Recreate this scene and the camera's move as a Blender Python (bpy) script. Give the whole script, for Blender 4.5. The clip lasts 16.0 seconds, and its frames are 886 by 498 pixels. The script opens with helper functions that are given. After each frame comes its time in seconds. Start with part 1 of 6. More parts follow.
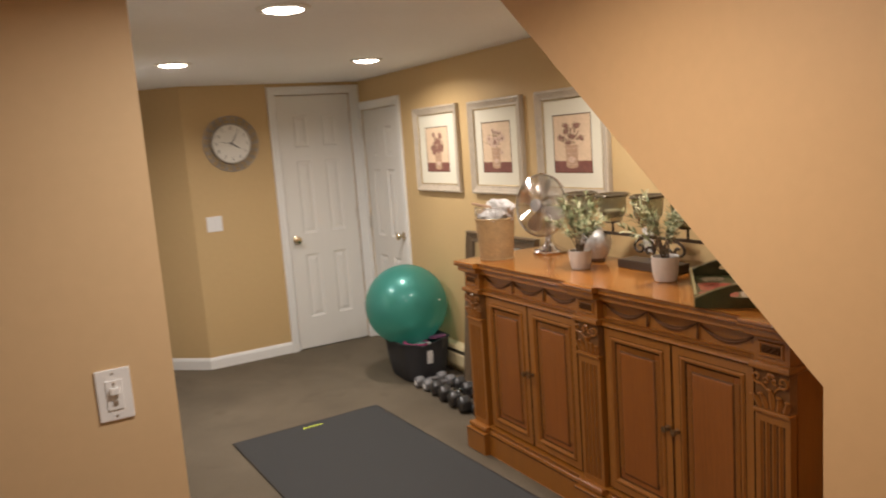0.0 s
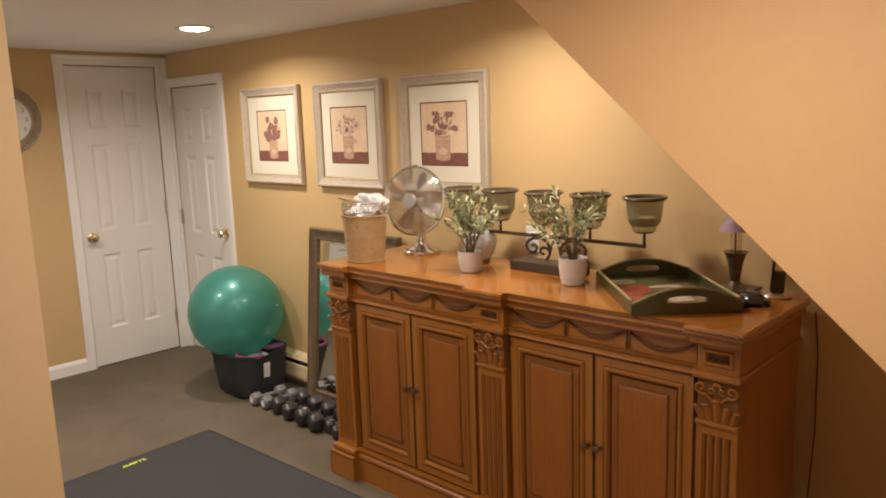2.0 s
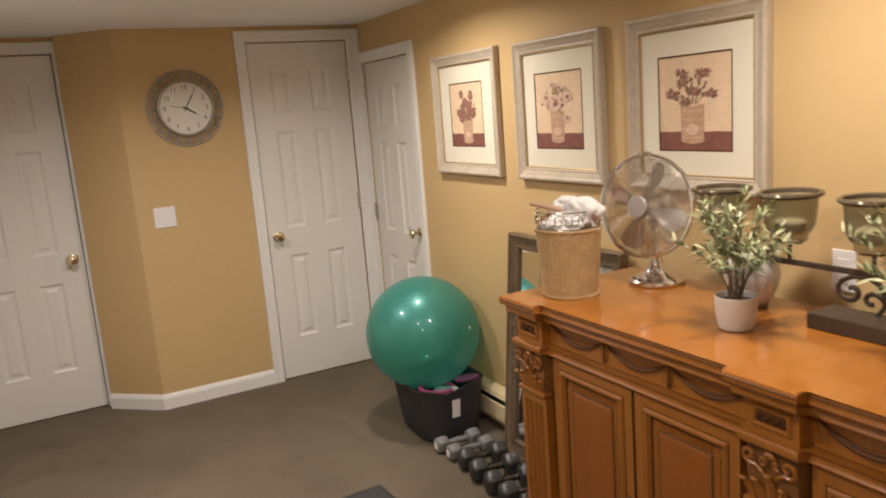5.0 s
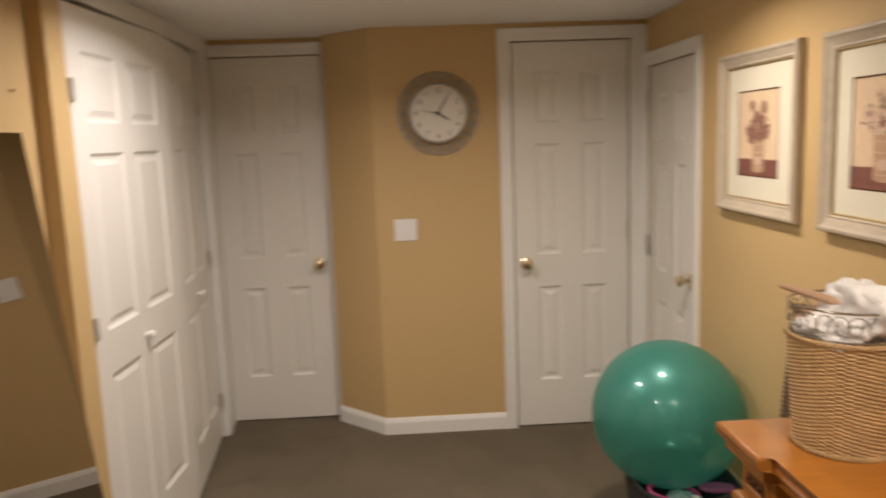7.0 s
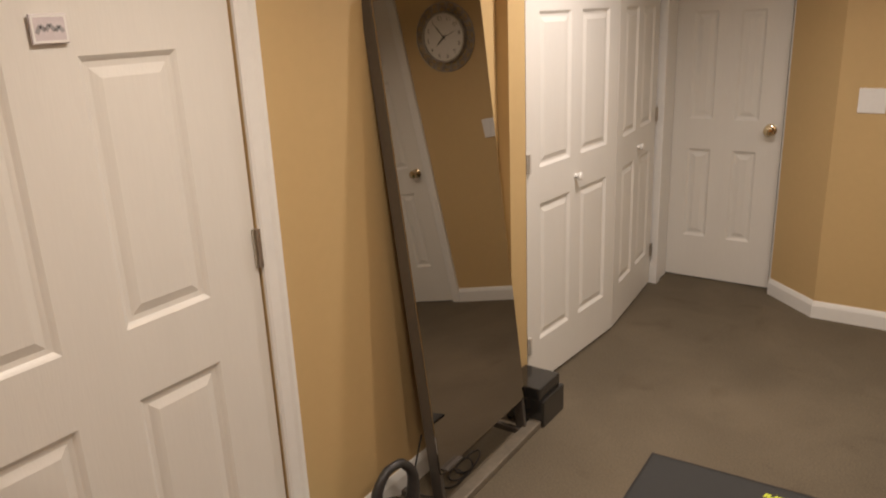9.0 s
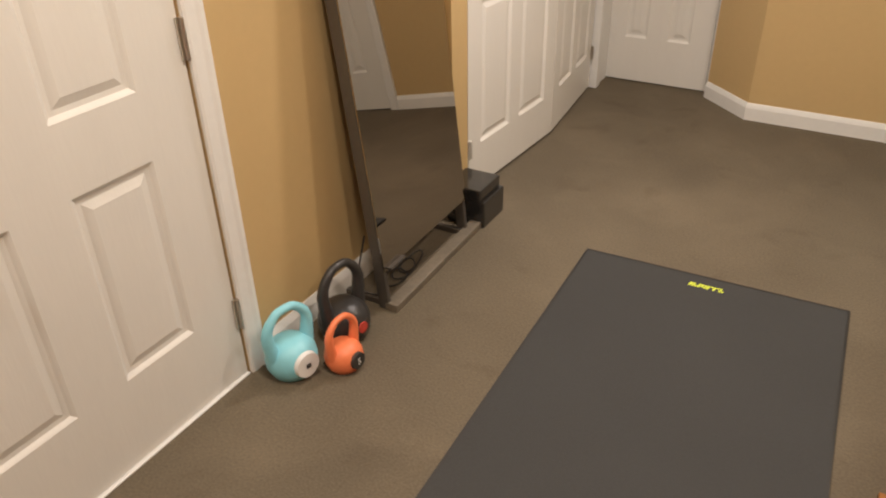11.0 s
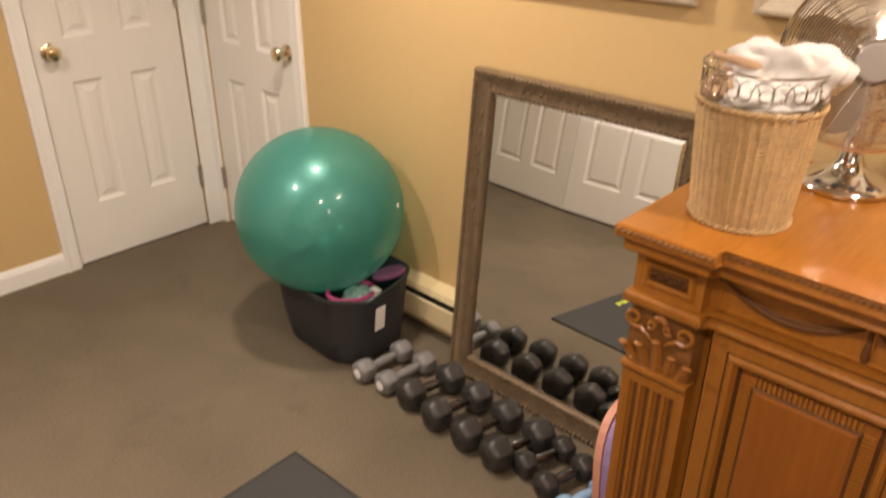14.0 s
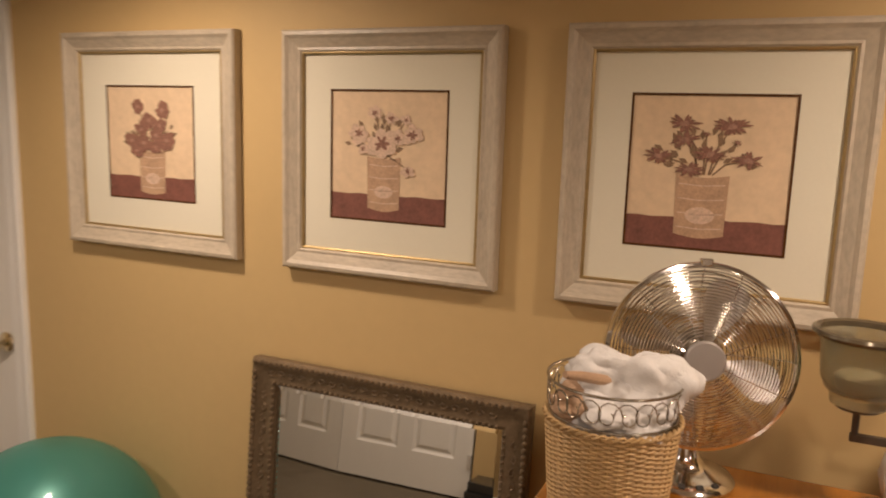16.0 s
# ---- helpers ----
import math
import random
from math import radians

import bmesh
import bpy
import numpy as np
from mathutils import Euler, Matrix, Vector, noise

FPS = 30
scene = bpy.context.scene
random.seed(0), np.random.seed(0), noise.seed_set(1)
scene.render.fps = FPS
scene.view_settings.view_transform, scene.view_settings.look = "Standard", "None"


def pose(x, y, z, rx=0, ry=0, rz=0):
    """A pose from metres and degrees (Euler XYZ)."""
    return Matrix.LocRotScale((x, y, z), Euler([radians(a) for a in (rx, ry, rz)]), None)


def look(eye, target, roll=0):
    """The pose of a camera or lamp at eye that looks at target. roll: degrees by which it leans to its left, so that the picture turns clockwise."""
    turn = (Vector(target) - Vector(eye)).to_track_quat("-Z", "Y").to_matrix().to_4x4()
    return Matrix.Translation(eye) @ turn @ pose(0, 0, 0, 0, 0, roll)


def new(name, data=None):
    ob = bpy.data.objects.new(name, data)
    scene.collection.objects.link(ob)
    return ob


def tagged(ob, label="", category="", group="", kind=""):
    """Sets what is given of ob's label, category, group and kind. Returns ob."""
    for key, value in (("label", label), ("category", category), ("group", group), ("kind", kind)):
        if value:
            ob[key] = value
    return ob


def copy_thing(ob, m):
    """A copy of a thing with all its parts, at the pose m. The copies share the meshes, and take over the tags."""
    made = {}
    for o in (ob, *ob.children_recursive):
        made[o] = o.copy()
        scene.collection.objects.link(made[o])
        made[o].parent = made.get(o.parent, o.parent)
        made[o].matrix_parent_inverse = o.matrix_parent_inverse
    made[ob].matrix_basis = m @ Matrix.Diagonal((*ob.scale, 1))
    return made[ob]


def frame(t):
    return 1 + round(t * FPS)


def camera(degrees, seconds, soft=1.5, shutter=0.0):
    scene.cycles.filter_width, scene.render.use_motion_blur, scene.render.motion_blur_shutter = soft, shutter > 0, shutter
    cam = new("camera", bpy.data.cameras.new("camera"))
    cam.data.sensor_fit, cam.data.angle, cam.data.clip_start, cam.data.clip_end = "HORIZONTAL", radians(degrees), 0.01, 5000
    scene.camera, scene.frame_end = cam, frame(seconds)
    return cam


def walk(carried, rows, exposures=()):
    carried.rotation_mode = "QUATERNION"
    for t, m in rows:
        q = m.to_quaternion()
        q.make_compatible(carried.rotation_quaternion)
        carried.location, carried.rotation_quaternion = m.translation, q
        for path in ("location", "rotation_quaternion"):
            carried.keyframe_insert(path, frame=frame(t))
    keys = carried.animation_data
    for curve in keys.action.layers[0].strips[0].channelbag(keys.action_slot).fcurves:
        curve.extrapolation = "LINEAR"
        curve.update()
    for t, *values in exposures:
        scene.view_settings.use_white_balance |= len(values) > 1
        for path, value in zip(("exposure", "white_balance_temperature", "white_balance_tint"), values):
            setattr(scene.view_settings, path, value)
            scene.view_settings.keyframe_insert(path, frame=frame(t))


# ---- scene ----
cam = camera(60.9, 16.0, soft=1.9, shutter=0.4)
PATH = [
    (0, (-2.566, -5.781, 1.621), (-1.594, -4.058, 1.331), -4.2),
    (0.5, (-2.612, -5.488, 1.621), (-1.419, -3.919, 1.281), -3.6),
    (1, (-2.624, -5.295, 1.61), (-1.325, -3.812, 1.274), -3.6),
    (1.5, (-2.659, -5.222, 1.62), (-1.271, -3.823, 1.281), -2.9),
    (2, (-2.671, -5.182, 1.616), (-1.24, -3.828, 1.276), -1.9),
    (2.5, (-2.661, -5.147, 1.611), (-1.239, -3.784, 1.267), -1.6),
    (3, (-2.533, -5.114, 1.596), (-1.264, -3.609, 1.244), -1.5),
    (3.5, (-2.293, -5.041, 1.605), (-1.217, -3.397, 1.234), -2.6),
    (4, (-2.126, -4.891, 1.589), (-1.14, -3.192, 1.212), -3.8),
    (6.5, (-1.444, -3.918, 1.6), (-0.898, -2.02, 1.289), -3.0),
    (7, (-1.245, -3.894, 1.577), (-1.158, -1.918, 1.283), -2.1),
    (7.2, (-1.152, -3.89, 1.584), (-1.344, -1.925, 1.262), -1.1),
    (7.5, (-1.042, -3.926, 1.551), (-1.559, -2.03, 1.175), -1.0),
    (8, (-0.929, -3.959, 1.587), (-1.791, -2.219, 1.11), -1.3),
    (8.5, (-0.892, -4.009, 1.585), (-1.994, -2.421, 1.071), -1.7),
    (11, (-0.908, -4.016, 1.522), (-1.772, -2.547, 0.475), -1.3),
    (11.5, (-0.987, -3.918, 1.496), (-1.629, -2.328, 0.467), -1.0),
    (12, (-1.251, -3.778, 1.483), (-1.402, -2.106, 0.396), -1.9),
    (12.5, (-1.481, -3.576, 1.484), (-1.104, -1.976, 0.344), 0.4),
    (13, (-1.59, -3.348, 1.462), (-0.808, -1.876, 0.357), 1.4),
    (13.5, (-1.704, -3.146, 1.497), (-0.585, -1.873, 0.435), 1.2),
    (14, (-1.713, -3.078, 1.543), (-0.413, -1.857, 0.637), 0.4),
    (14.5, (-1.759, -3.087, 1.609), (-0.294, -1.878, 0.983), 0.5),
    (15, (-1.8, -3.107, 1.632), (-0.195, -1.973, 1.26), 1.9),
    (15.5, (-1.737, -3.029, 1.644), (-0.043, -2.02, 1.311), 2.3),
    (16, (-1.56, -2.816, 1.623), (0.248, -2.027, 1.297), 1.8),
]
EXPOSURE = [(0, -0.2, 6050, 15), (0.5, -0.2, 6350, 16), (1, -0.17, 6450, 18), (2.5, -0.14, 6450, 18), (3, -0.12, 6250, 16), (3.5, -0.1, 6100, 16), (6.5, -0.4, 6400, 16), (8.5, -0.46, 6600, 18), (11, -0.05, 6550, 16), (11.5, 0.1, 6500, 16), (12, 0.42, 6500, 17), (12.5, 0.6, 6550, 18), (13, 0.6, 6750, 18), (13.5, 0.52, 6850, 20), (14, 0.12, 6900, 20), (14.5, -0.35, 7000, 22), (15, -0.64, 6950, 22), (16, -0.78, 7400, 24)]
walk(cam, [(t, look(eye, target, roll)) for t, eye, target, roll in PATH], EXPOSURE)

# world: a closed basement, hardly any light from outside
world = bpy.data.worlds.new("world")
scene.world = world
world.use_nodes = True
world.node_tree.nodes["Background"].inputs[0].default_value = (1.0, 0.85, 0.65, 1)
world.node_tree.nodes["Background"].inputs[1].default_value = 0.05

CEIL = 2.13
# last two are unseen, added to light the stair wall and hall
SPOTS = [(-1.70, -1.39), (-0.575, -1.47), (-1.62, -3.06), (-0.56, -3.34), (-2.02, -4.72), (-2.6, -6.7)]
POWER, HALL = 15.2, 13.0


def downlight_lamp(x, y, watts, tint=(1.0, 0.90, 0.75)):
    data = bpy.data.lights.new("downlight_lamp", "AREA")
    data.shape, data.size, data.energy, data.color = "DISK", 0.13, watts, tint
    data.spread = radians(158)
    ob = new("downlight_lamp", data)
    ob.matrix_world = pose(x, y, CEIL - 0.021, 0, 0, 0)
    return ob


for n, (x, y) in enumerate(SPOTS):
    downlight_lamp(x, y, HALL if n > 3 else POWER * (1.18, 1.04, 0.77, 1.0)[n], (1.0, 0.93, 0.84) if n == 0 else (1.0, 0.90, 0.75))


# ---- materials ----
def material(name, color, rough=0.5, metal=0.0, vary=0.12, scale=4.0, grain=60.0, bump=0.0, bump_scale=200.0, coat=0.0, stretch=(1, 1, 1), tint=None, rough_vary=0.08, spec=0.5):
    """A principled material with colour variation at two scales, uneven roughness and fine relief."""
    m = bpy.data.materials.new(name)
    m.use_nodes = True
    nt = m.node_tree
    p = nt.nodes["Principled BSDF"]
    co = nt.nodes.new("ShaderNodeTexCoord")
    mp = nt.nodes.new("ShaderNodeMapping")
    mp.inputs["Scale"].default_value = stretch
    nt.links.new(co.outputs["Object"], mp.inputs[0])

    def noise_node(s, detail=4.0):
        n = nt.nodes.new("ShaderNodeTexNoise")
        n.inputs["Scale"].default_value, n.inputs["Detail"].default_value = s, detail
        nt.links.new(mp.outputs[0], n.inputs["Vector"])
        return n

    big, fine = noise_node(scale), noise_node(grain)
    add = nt.nodes.new("ShaderNodeMath")
    add.operation = "MULTIPLY_ADD"
    add.inputs[1].default_value = 0.5
    nt.links.new(big.outputs[0], add.inputs[0])
    half = nt.nodes.new("ShaderNodeMath")
    half.operation = "MULTIPLY"
    half.inputs[1].default_value = 0.5
    nt.links.new(fine.outputs[0], half.inputs[0])
    nt.links.new(half.outputs[0], add.inputs[2])
    ramp = nt.nodes.new("ShaderNodeValToRGB")
    ramp.color_ramp.elements[0].position, ramp.color_ramp.elements[1].position = 0.3, 0.7
    low = [c * (1 - vary) for c in color]
    high = tint or [min(1.0, c * (1 + vary)) for c in color]
    ramp.color_ramp.elements[0].color = (*low, 1)
    ramp.color_ramp.elements[1].color = (*high, 1)
    nt.links.new(add.outputs[0], ramp.inputs[0])
    nt.links.new(ramp.outputs[0], p.inputs["Base Color"])
    r = nt.nodes.new("ShaderNodeMapRange")
    r.inputs["To Min"].default_value = max(0.02, rough - rough_vary)
    r.inputs["To Max"].default_value = min(1.0, rough + rough_vary)
    nt.links.new(big.outputs[0], r.inputs[0])
    nt.links.new(r.outputs[0], p.inputs["Roughness"])
    p.inputs["Metallic"].default_value = metal
    p.inputs["Coat Weight"].default_value = coat
    p.inputs["Coat Roughness"].default_value = 0.12
    p.inputs["Specular IOR Level"].default_value = spec
    if bump:
        b = nt.nodes.new("ShaderNodeBump")
        b.inputs["Strength"].default_value, b.inputs["Distance"].default_value = bump, 0.004
        nt.links.new(noise_node(bump_scale, 3.0).outputs[0], b.inputs["Height"])
        nt.links.new(b.outputs[0], p.inputs["Normal"])
    return m


def glass(name, color, rough=0.02):
    m = bpy.data.materials.new(name)
    m.use_nodes = True
    p = m.node_tree.nodes["Principled BSDF"]
    p.inputs["Base Color"].default_value = (*color, 1)
    p.inputs["Roughness"].default_value = rough
    p.inputs["Transmission Weight"].default_value = 1.0
    p.inputs["IOR"].default_value = 1.45
    return m


def glowing(name, color, strength):
    m = bpy.data.materials.new(name)
    m.use_nodes = True
    p = m.node_tree.nodes["Principled BSDF"]
    p.inputs["Base Color"].default_value = (0.9, 0.9, 0.88, 1)
    p.inputs["Emission Color"].default_value = (*color, 1)
    p.inputs["Emission Strength"].default_value = strength
    return m


def mirror_material(name, color, rough=0.0):
    m = bpy.data.materials.new(name)
    m.use_nodes = True
    p = m.node_tree.nodes["Principled BSDF"]
    p.inputs["Base Color"].default_value = (*color, 1)
    p.inputs["Metallic"].default_value, p.inputs["Roughness"].default_value = 1.0, rough
    return m


WALL = material("yellow_wall_paint", (0.56, 0.394, 0.186), 0.6, vary=0.03, scale=1.5, grain=30, bump=0.04, bump_scale=160)
STAIRWALL = material("apricot_wall_paint", (0.69, 0.428, 0.202), 0.6, vary=0.03, scale=1.5, grain=30, bump=0.04, bump_scale=160)
# the yellow of WALL again, its paler tone standing in for stronger light
WALL_LIT = material("lit_wall_paint", (0.64, 0.455, 0.252), 0.6, vary=0.03, scale=1.5, grain=30, bump=0.04, bump_scale=160)
CEILING = material("ceiling_paint", (0.86, 0.86, 0.86), 0.75, vary=0.03, scale=2, grain=40, bump=0.25, bump_scale=220)
WHITE = material("white_gloss_paint", (0.74, 0.72, 0.675), 0.36, vary=0.025, scale=2, grain=25, bump=0.08, bump_scale=40, stretch=(6, 6, 0.6))
TRIM = material("white_trim_paint", (0.78, 0.77, 0.74), 0.4, vary=0.03, scale=3, grain=40, bump=0.05)
CARPET = material("carpet_pile", (0.137, 0.112, 0.079), 0.95, vary=0.26, scale=1.6, grain=130, bump=0.55, bump_scale=260, spec=0.1)
nt = CARPET.node_tree
shade = nt.nodes["Principled BSDF"]
pile = shade.inputs["Base Color"].links[0].from_socket
spot_co = nt.nodes.new("ShaderNodeTexCoord")
for size, low, high, mode, tone in ((2.3, 0.46, 0.68, "MULTIPLY", (1.14, 1.13, 1.12)), (5.5, 0.60, 0.76, "MULTIPLY", (0.86, 0.85, 0.84))):
    n = nt.nodes.new("ShaderNodeTexNoise")
    n.inputs["Scale"].default_value, n.inputs["Detail"].default_value, n.inputs["Distortion"].default_value = size, 5.0, 0.6
    nt.links.new(spot_co.outputs["Object"], n.inputs["Vector"])
    f = nt.nodes.new("ShaderNodeMapRange")
    f.inputs["From Min"].default_value, f.inputs["From Max"].default_value = low, high
    nt.links.new(n.outputs[0], f.inputs[0])
    mix = nt.nodes.new("ShaderNodeMix")
    mix.data_type, mix.blend_type = "RGBA", mode
    nt.links.new(f.outputs[0], mix.inputs[0])
    nt.links.new(pile, mix.inputs[6])
    mix.inputs[7].default_value = (*tone, 1)
    pile = mix.outputs[2]
nt.links.new(pile, shade.inputs["Base Color"])
BRASS = material("polished_brass", (0.74, 0.62, 0.42), 0.16, metal=1.0, vary=0.05)
STEEL = material("hinge_steel", (0.62, 0.58, 0.52), 0.4, metal=1.0, vary=0.1)
PAINTED = material("grey_overpaint", (0.56, 0.53, 0.48), 0.45, vary=0.1)
PLASTIC_W = material("white_plastic", (0.80, 0.79, 0.77), 0.35, vary=0.02)


# ---- builders ----
def part(name, bm, mat, parent=None, label="", m=None, smooth=False):
    """Links a bmesh as one mesh object under a thing or a part."""
    me = bpy.data.meshes.new(name)
    bmesh.ops.recalc_face_normals(bm, faces=bm.faces)
    bm.to_mesh(me)
    bm.free()
    if smooth:
        me.shade_smooth()
        me.set_sharp_from_angle(angle=radians(35))
    for one in mat if isinstance(mat, (list, tuple)) else [mat]:
        me.materials.append(one)
    ob = new(name, me)
    if parent is not None:
        ob.parent = parent
    if m is not None:
        ob.matrix_basis = m
    if label:
        ob["label"] = label
    return ob


def shared(name, me, parent, m):
    ob = new(name, me)
    ob.parent = parent
    ob.matrix_basis = m
    return ob


def thing(name, label, category, m=None, group="", kind=""):
    ob = new(name)
    ob.empty_display_size = 0.05
    if m is not None:
        ob.matrix_basis = m
    return tagged(ob, label, category, group, kind)


def box(bm, lo, hi, bevel=0.0, segments=2, m=None, mat=0):
    """A block between two corners, with rounded edges."""
    lo, hi = Vector(lo), Vector(hi)
    c, s = (lo + hi) / 2, hi - lo
    t = Matrix.Translation(c) @ Matrix.Diagonal((*s, 1))
    if m is not None:
        t = m @ t
    made = bmesh.ops.create_cube(bm, size=1.0, matrix=t)
    verts = made["verts"]
    faces = {f for v in verts for f in v.link_faces}
    for f in faces:
        f.material_index = mat
    if bevel:
        edges = list({e for v in verts for e in v.link_edges})
        done = bmesh.ops.bevel(bm, geom=edges, offset=bevel, segments=segments, profile=0.6, affect="EDGES")
        for f in done["faces"]:
            f.material_index = mat
    return bm


def fresh():
    return bmesh.new()


def lathe(bm, profile, n=24, m=None, mat=0, wobble=0.0):
    """Turns a profile of (radius, height) round z."""
    m = m or Matrix()
    rings = []
    for k, (r, z) in enumerate(profile):
        if r < 1e-6:
            rings.append([bm.verts.new(m @ Vector((0, 0, z)))])
        else:
            ring = []
            for i in range(n):
                a = 2 * math.pi * i / n
                rr = r * (1 + wobble * noise.noise(Vector((3 * math.cos(a), 3 * math.sin(a), 9 * z))))
                ring.append(bm.verts.new(m @ Vector((rr * math.cos(a), rr * math.sin(a), z))))
            rings.append(ring)
    for a, b in zip(rings, rings[1:]):
        for i in range(n):
            j = (i + 1) % n
            if len(a) == 1 and len(b) == 1:
                break
            if len(a) == 1:
                f = bm.faces.new((a[0], b[j], b[i]))
            elif len(b) == 1:
                f = bm.faces.new((a[i], a[j], b[0]))
            else:
                f = bm.faces.new((a[i], a[j], b[j], b[i]))
            f.material_index = mat
    return bm


def tube(bm, points, radius, n=8, closed=False, m=None, mat=0):
    """A round bar along points; radius is one number or one for each point."""
    pts = [Vector(p) for p in points]
    if m is not None:
        pts = [m @ p for p in pts]
    rad = radius if isinstance(radius, (list, tuple)) else [radius] * len(pts)
    rings, side = [], None
    for k, p in enumerate(pts):
        if closed:
            d = pts[(k + 1) % len(pts)] - pts[k - 1]
        else:
            d = pts[min(k + 1, len(pts) - 1)] - pts[max(k - 1, 0)]
        d.normalize()
        if side is None:
            side = d.orthogonal().normalized()
        side = (side - d * side.dot(d)).normalized()
        up = d.cross(side)
        rings.append([bm.verts.new(p + rad[k] * (math.cos(2 * math.pi * i / n) * side + math.sin(2 * math.pi * i / n) * up)) for i in range(n)])
    pairs = list(zip(rings, rings[1:])) + ([(rings[-1], rings[0])] if closed else [])
    for a, b in pairs:
        shift = 0
        if closed and a is rings[-1]:
            shift = min(range(n), key=lambda s: (a[0].co - b[s].co).length)
        for i in range(n):
            f = bm.faces.new((a[i], a[(i + 1) % n], b[(i + 1 + shift) % n], b[(i + shift) % n]))
            f.material_index = mat
    if not closed:
        for ring in (rings[0], rings[-1]):
            f = bm.faces.new(ring)
            f.material_index = mat
    return bm


def prism(bm, outline, depth, axis="y", at=0.0, mat=0):
    """An outline in two axes, drawn out along the third from at to at + depth."""
    def place(u, v, w):
        return {"y": (u, w, v), "x": (w, u, v), "z": (u, v, w)}[axis]
    a = [bm.verts.new(place(u, v, at)) for u, v in outline]
    b = [bm.verts.new(place(u, v, at + depth)) for u, v in outline]
    faces = [bm.faces.new(a), bm.faces.new(b)]
    for i in range(len(a)):
        j = (i + 1) % len(a)
        faces.append(bm.faces.new((a[i], a[j], b[j], b[i])))
    for f in faces:
        f.material_index = mat
    return bm


def ringed(bm, x0, x1, z0, z1, rings, y=0.0, fill=True, mats=None):
    """Nested rectangles in the xz plane, facing -y: each ring is (inset, depth behind y). Makes sunk panels and frames."""
    loops = []
    for inset, depth in rings:
        loops.append([bm.verts.new(p) for p in ((x0 + inset, y + depth, z0 + inset), (x1 - inset, y + depth, z0 + inset), (x1 - inset, y + depth, z1 - inset), (x0 + inset, y + depth, z1 - inset))])
    for k, (a, b) in enumerate(zip(loops, loops[1:])):
        for i in range(4):
            f = bm.faces.new((a[i], a[(i + 1) % 4], b[(i + 1) % 4], b[i]))
            if mats:
                f.material_index = mats[k]
    if fill:
        f = bm.faces.new(loops[-1])
        if mats:
            f.material_index = mats[-1]
    return bm


def panelled(bm, xs, zs, panels, rings, thick):
    """A door leaf facing -y with sunk panels in the cells (i, j) of the grid xs by zs."""
    for i in range(len(xs) - 1):
        for j in range(len(zs) - 1):
            if (i, j) in panels:
                ringed(bm, xs[i], xs[i + 1], zs[j], zs[j + 1], rings)
            else:
                ringed(bm, xs[i], xs[i + 1], zs[j], zs[j + 1], [(0, 0)])
    bmesh.ops.remove_doubles(bm, verts=bm.verts, dist=1e-5)
    x0, x1, z0, z1 = xs[0], xs[-1], zs[0], zs[-1]
    b = [bm.verts.new(p) for p in ((x0, thick, z0), (x1, thick, z0), (x1, thick, z1), (x0, thick, z1))]
    bm.faces.new(b)
    rim = [e for e in bm.edges if len(e.link_faces) == 1 and all(v.co.y < thick - 1e-4 for v in e.verts)]
    for axis, value, pair in ((2, z0, (0, 1)), (0, x1, (1, 2)), (2, z1, (2, 3)), (0, x0, (3, 0))):
        line = sorted({v for e in rim for v in e.verts if abs(v.co[axis] - value) < 1e-5}, key=lambda v: v.co[2 - axis])
        ends = sorted((b[k] for k in pair), key=lambda v: v.co[2 - axis])
        bm.faces.new(line + ends[::-1])
    return bm


def wall_with_holes(bm, u0, u1, z0, z1, thick, holes):
    """A wall in the xz plane from y = 0 back to y = thick, with openings (u0, u1, z0, z1) that go through it."""
    us = sorted({u0, u1, *[h[0] for h in holes], *[h[1] for h in holes]})
    zs = sorted({z0, z1, *[h[2] for h in holes], *[h[3] for h in holes]})
    inside = lambda a, b: any(h[0] - 1e-6 <= a <= h[1] + 1e-6 and h[2] - 1e-6 <= b <= h[3] + 1e-6 for h in holes)
    solid = {(i, j) for i in range(len(us) - 1) for j in range(len(zs) - 1) if not inside((us[i] + us[i + 1]) / 2, (zs[j] + zs[j + 1]) / 2)}
    for i, j in solid:
        a, b, c, d = us[i], us[i + 1], zs[j], zs[j + 1]
        quad = lambda *p: bm.faces.new([bm.verts.new(q) for q in p])
        quad((a, 0, c), (b, 0, c), (b, 0, d), (a, 0, d))
        quad((a, thick, c), (b, thick, c), (b, thick, d), (a, thick, d))
        for di, dj, p, q in ((-1, 0, (a, c), (a, d)), (1, 0, (b, c), (b, d)), (0, -1, (a, c), (b, c)), (0, 1, (a, d), (b, d))):
            if (i + di, j + dj) not in solid:
                quad((p[0], 0, p[1]), (q[0], 0, q[1]), (q[0], thick, q[1]), (p[0], thick, p[1]))
    bmesh.ops.remove_doubles(bm, verts=bm.verts, dist=1e-5)
    return bm


def structure(name, bm, mat, label, category, m=None):
    return tagged(part(name, bm, mat, m=m), label, category, kind="structure")


FACE_W = Matrix.Rotation(radians(-90), 4, "Z")                # faces -x, its x runs to -y
FACE_E = Matrix.Rotation(radians(90), 4, "Z")                 # faces +x, its x runs to +y


def at(x, y, z, turn=None):
    return Matrix.Translation((x, y, z)) @ (turn or Matrix())


# ---- the structure ----
WEST, SOUTH, NICHE = -2.33, -4.02, -1.335
CLOSET = -2.28
A_Y, A_X0, A_X1 = 0.299, -2.313, -1.694
B_X0, B_X1 = -0.694, -0.09
C_Y0, C_Y1, C_H = -0.056, -0.676, 1.888
D_Y0, D_Y1 = -3.70, -2.788
BIF_Y0, BIF_Y1 = -1.455, 0.085
DOOR_H = 2.035
GAP = 0.006

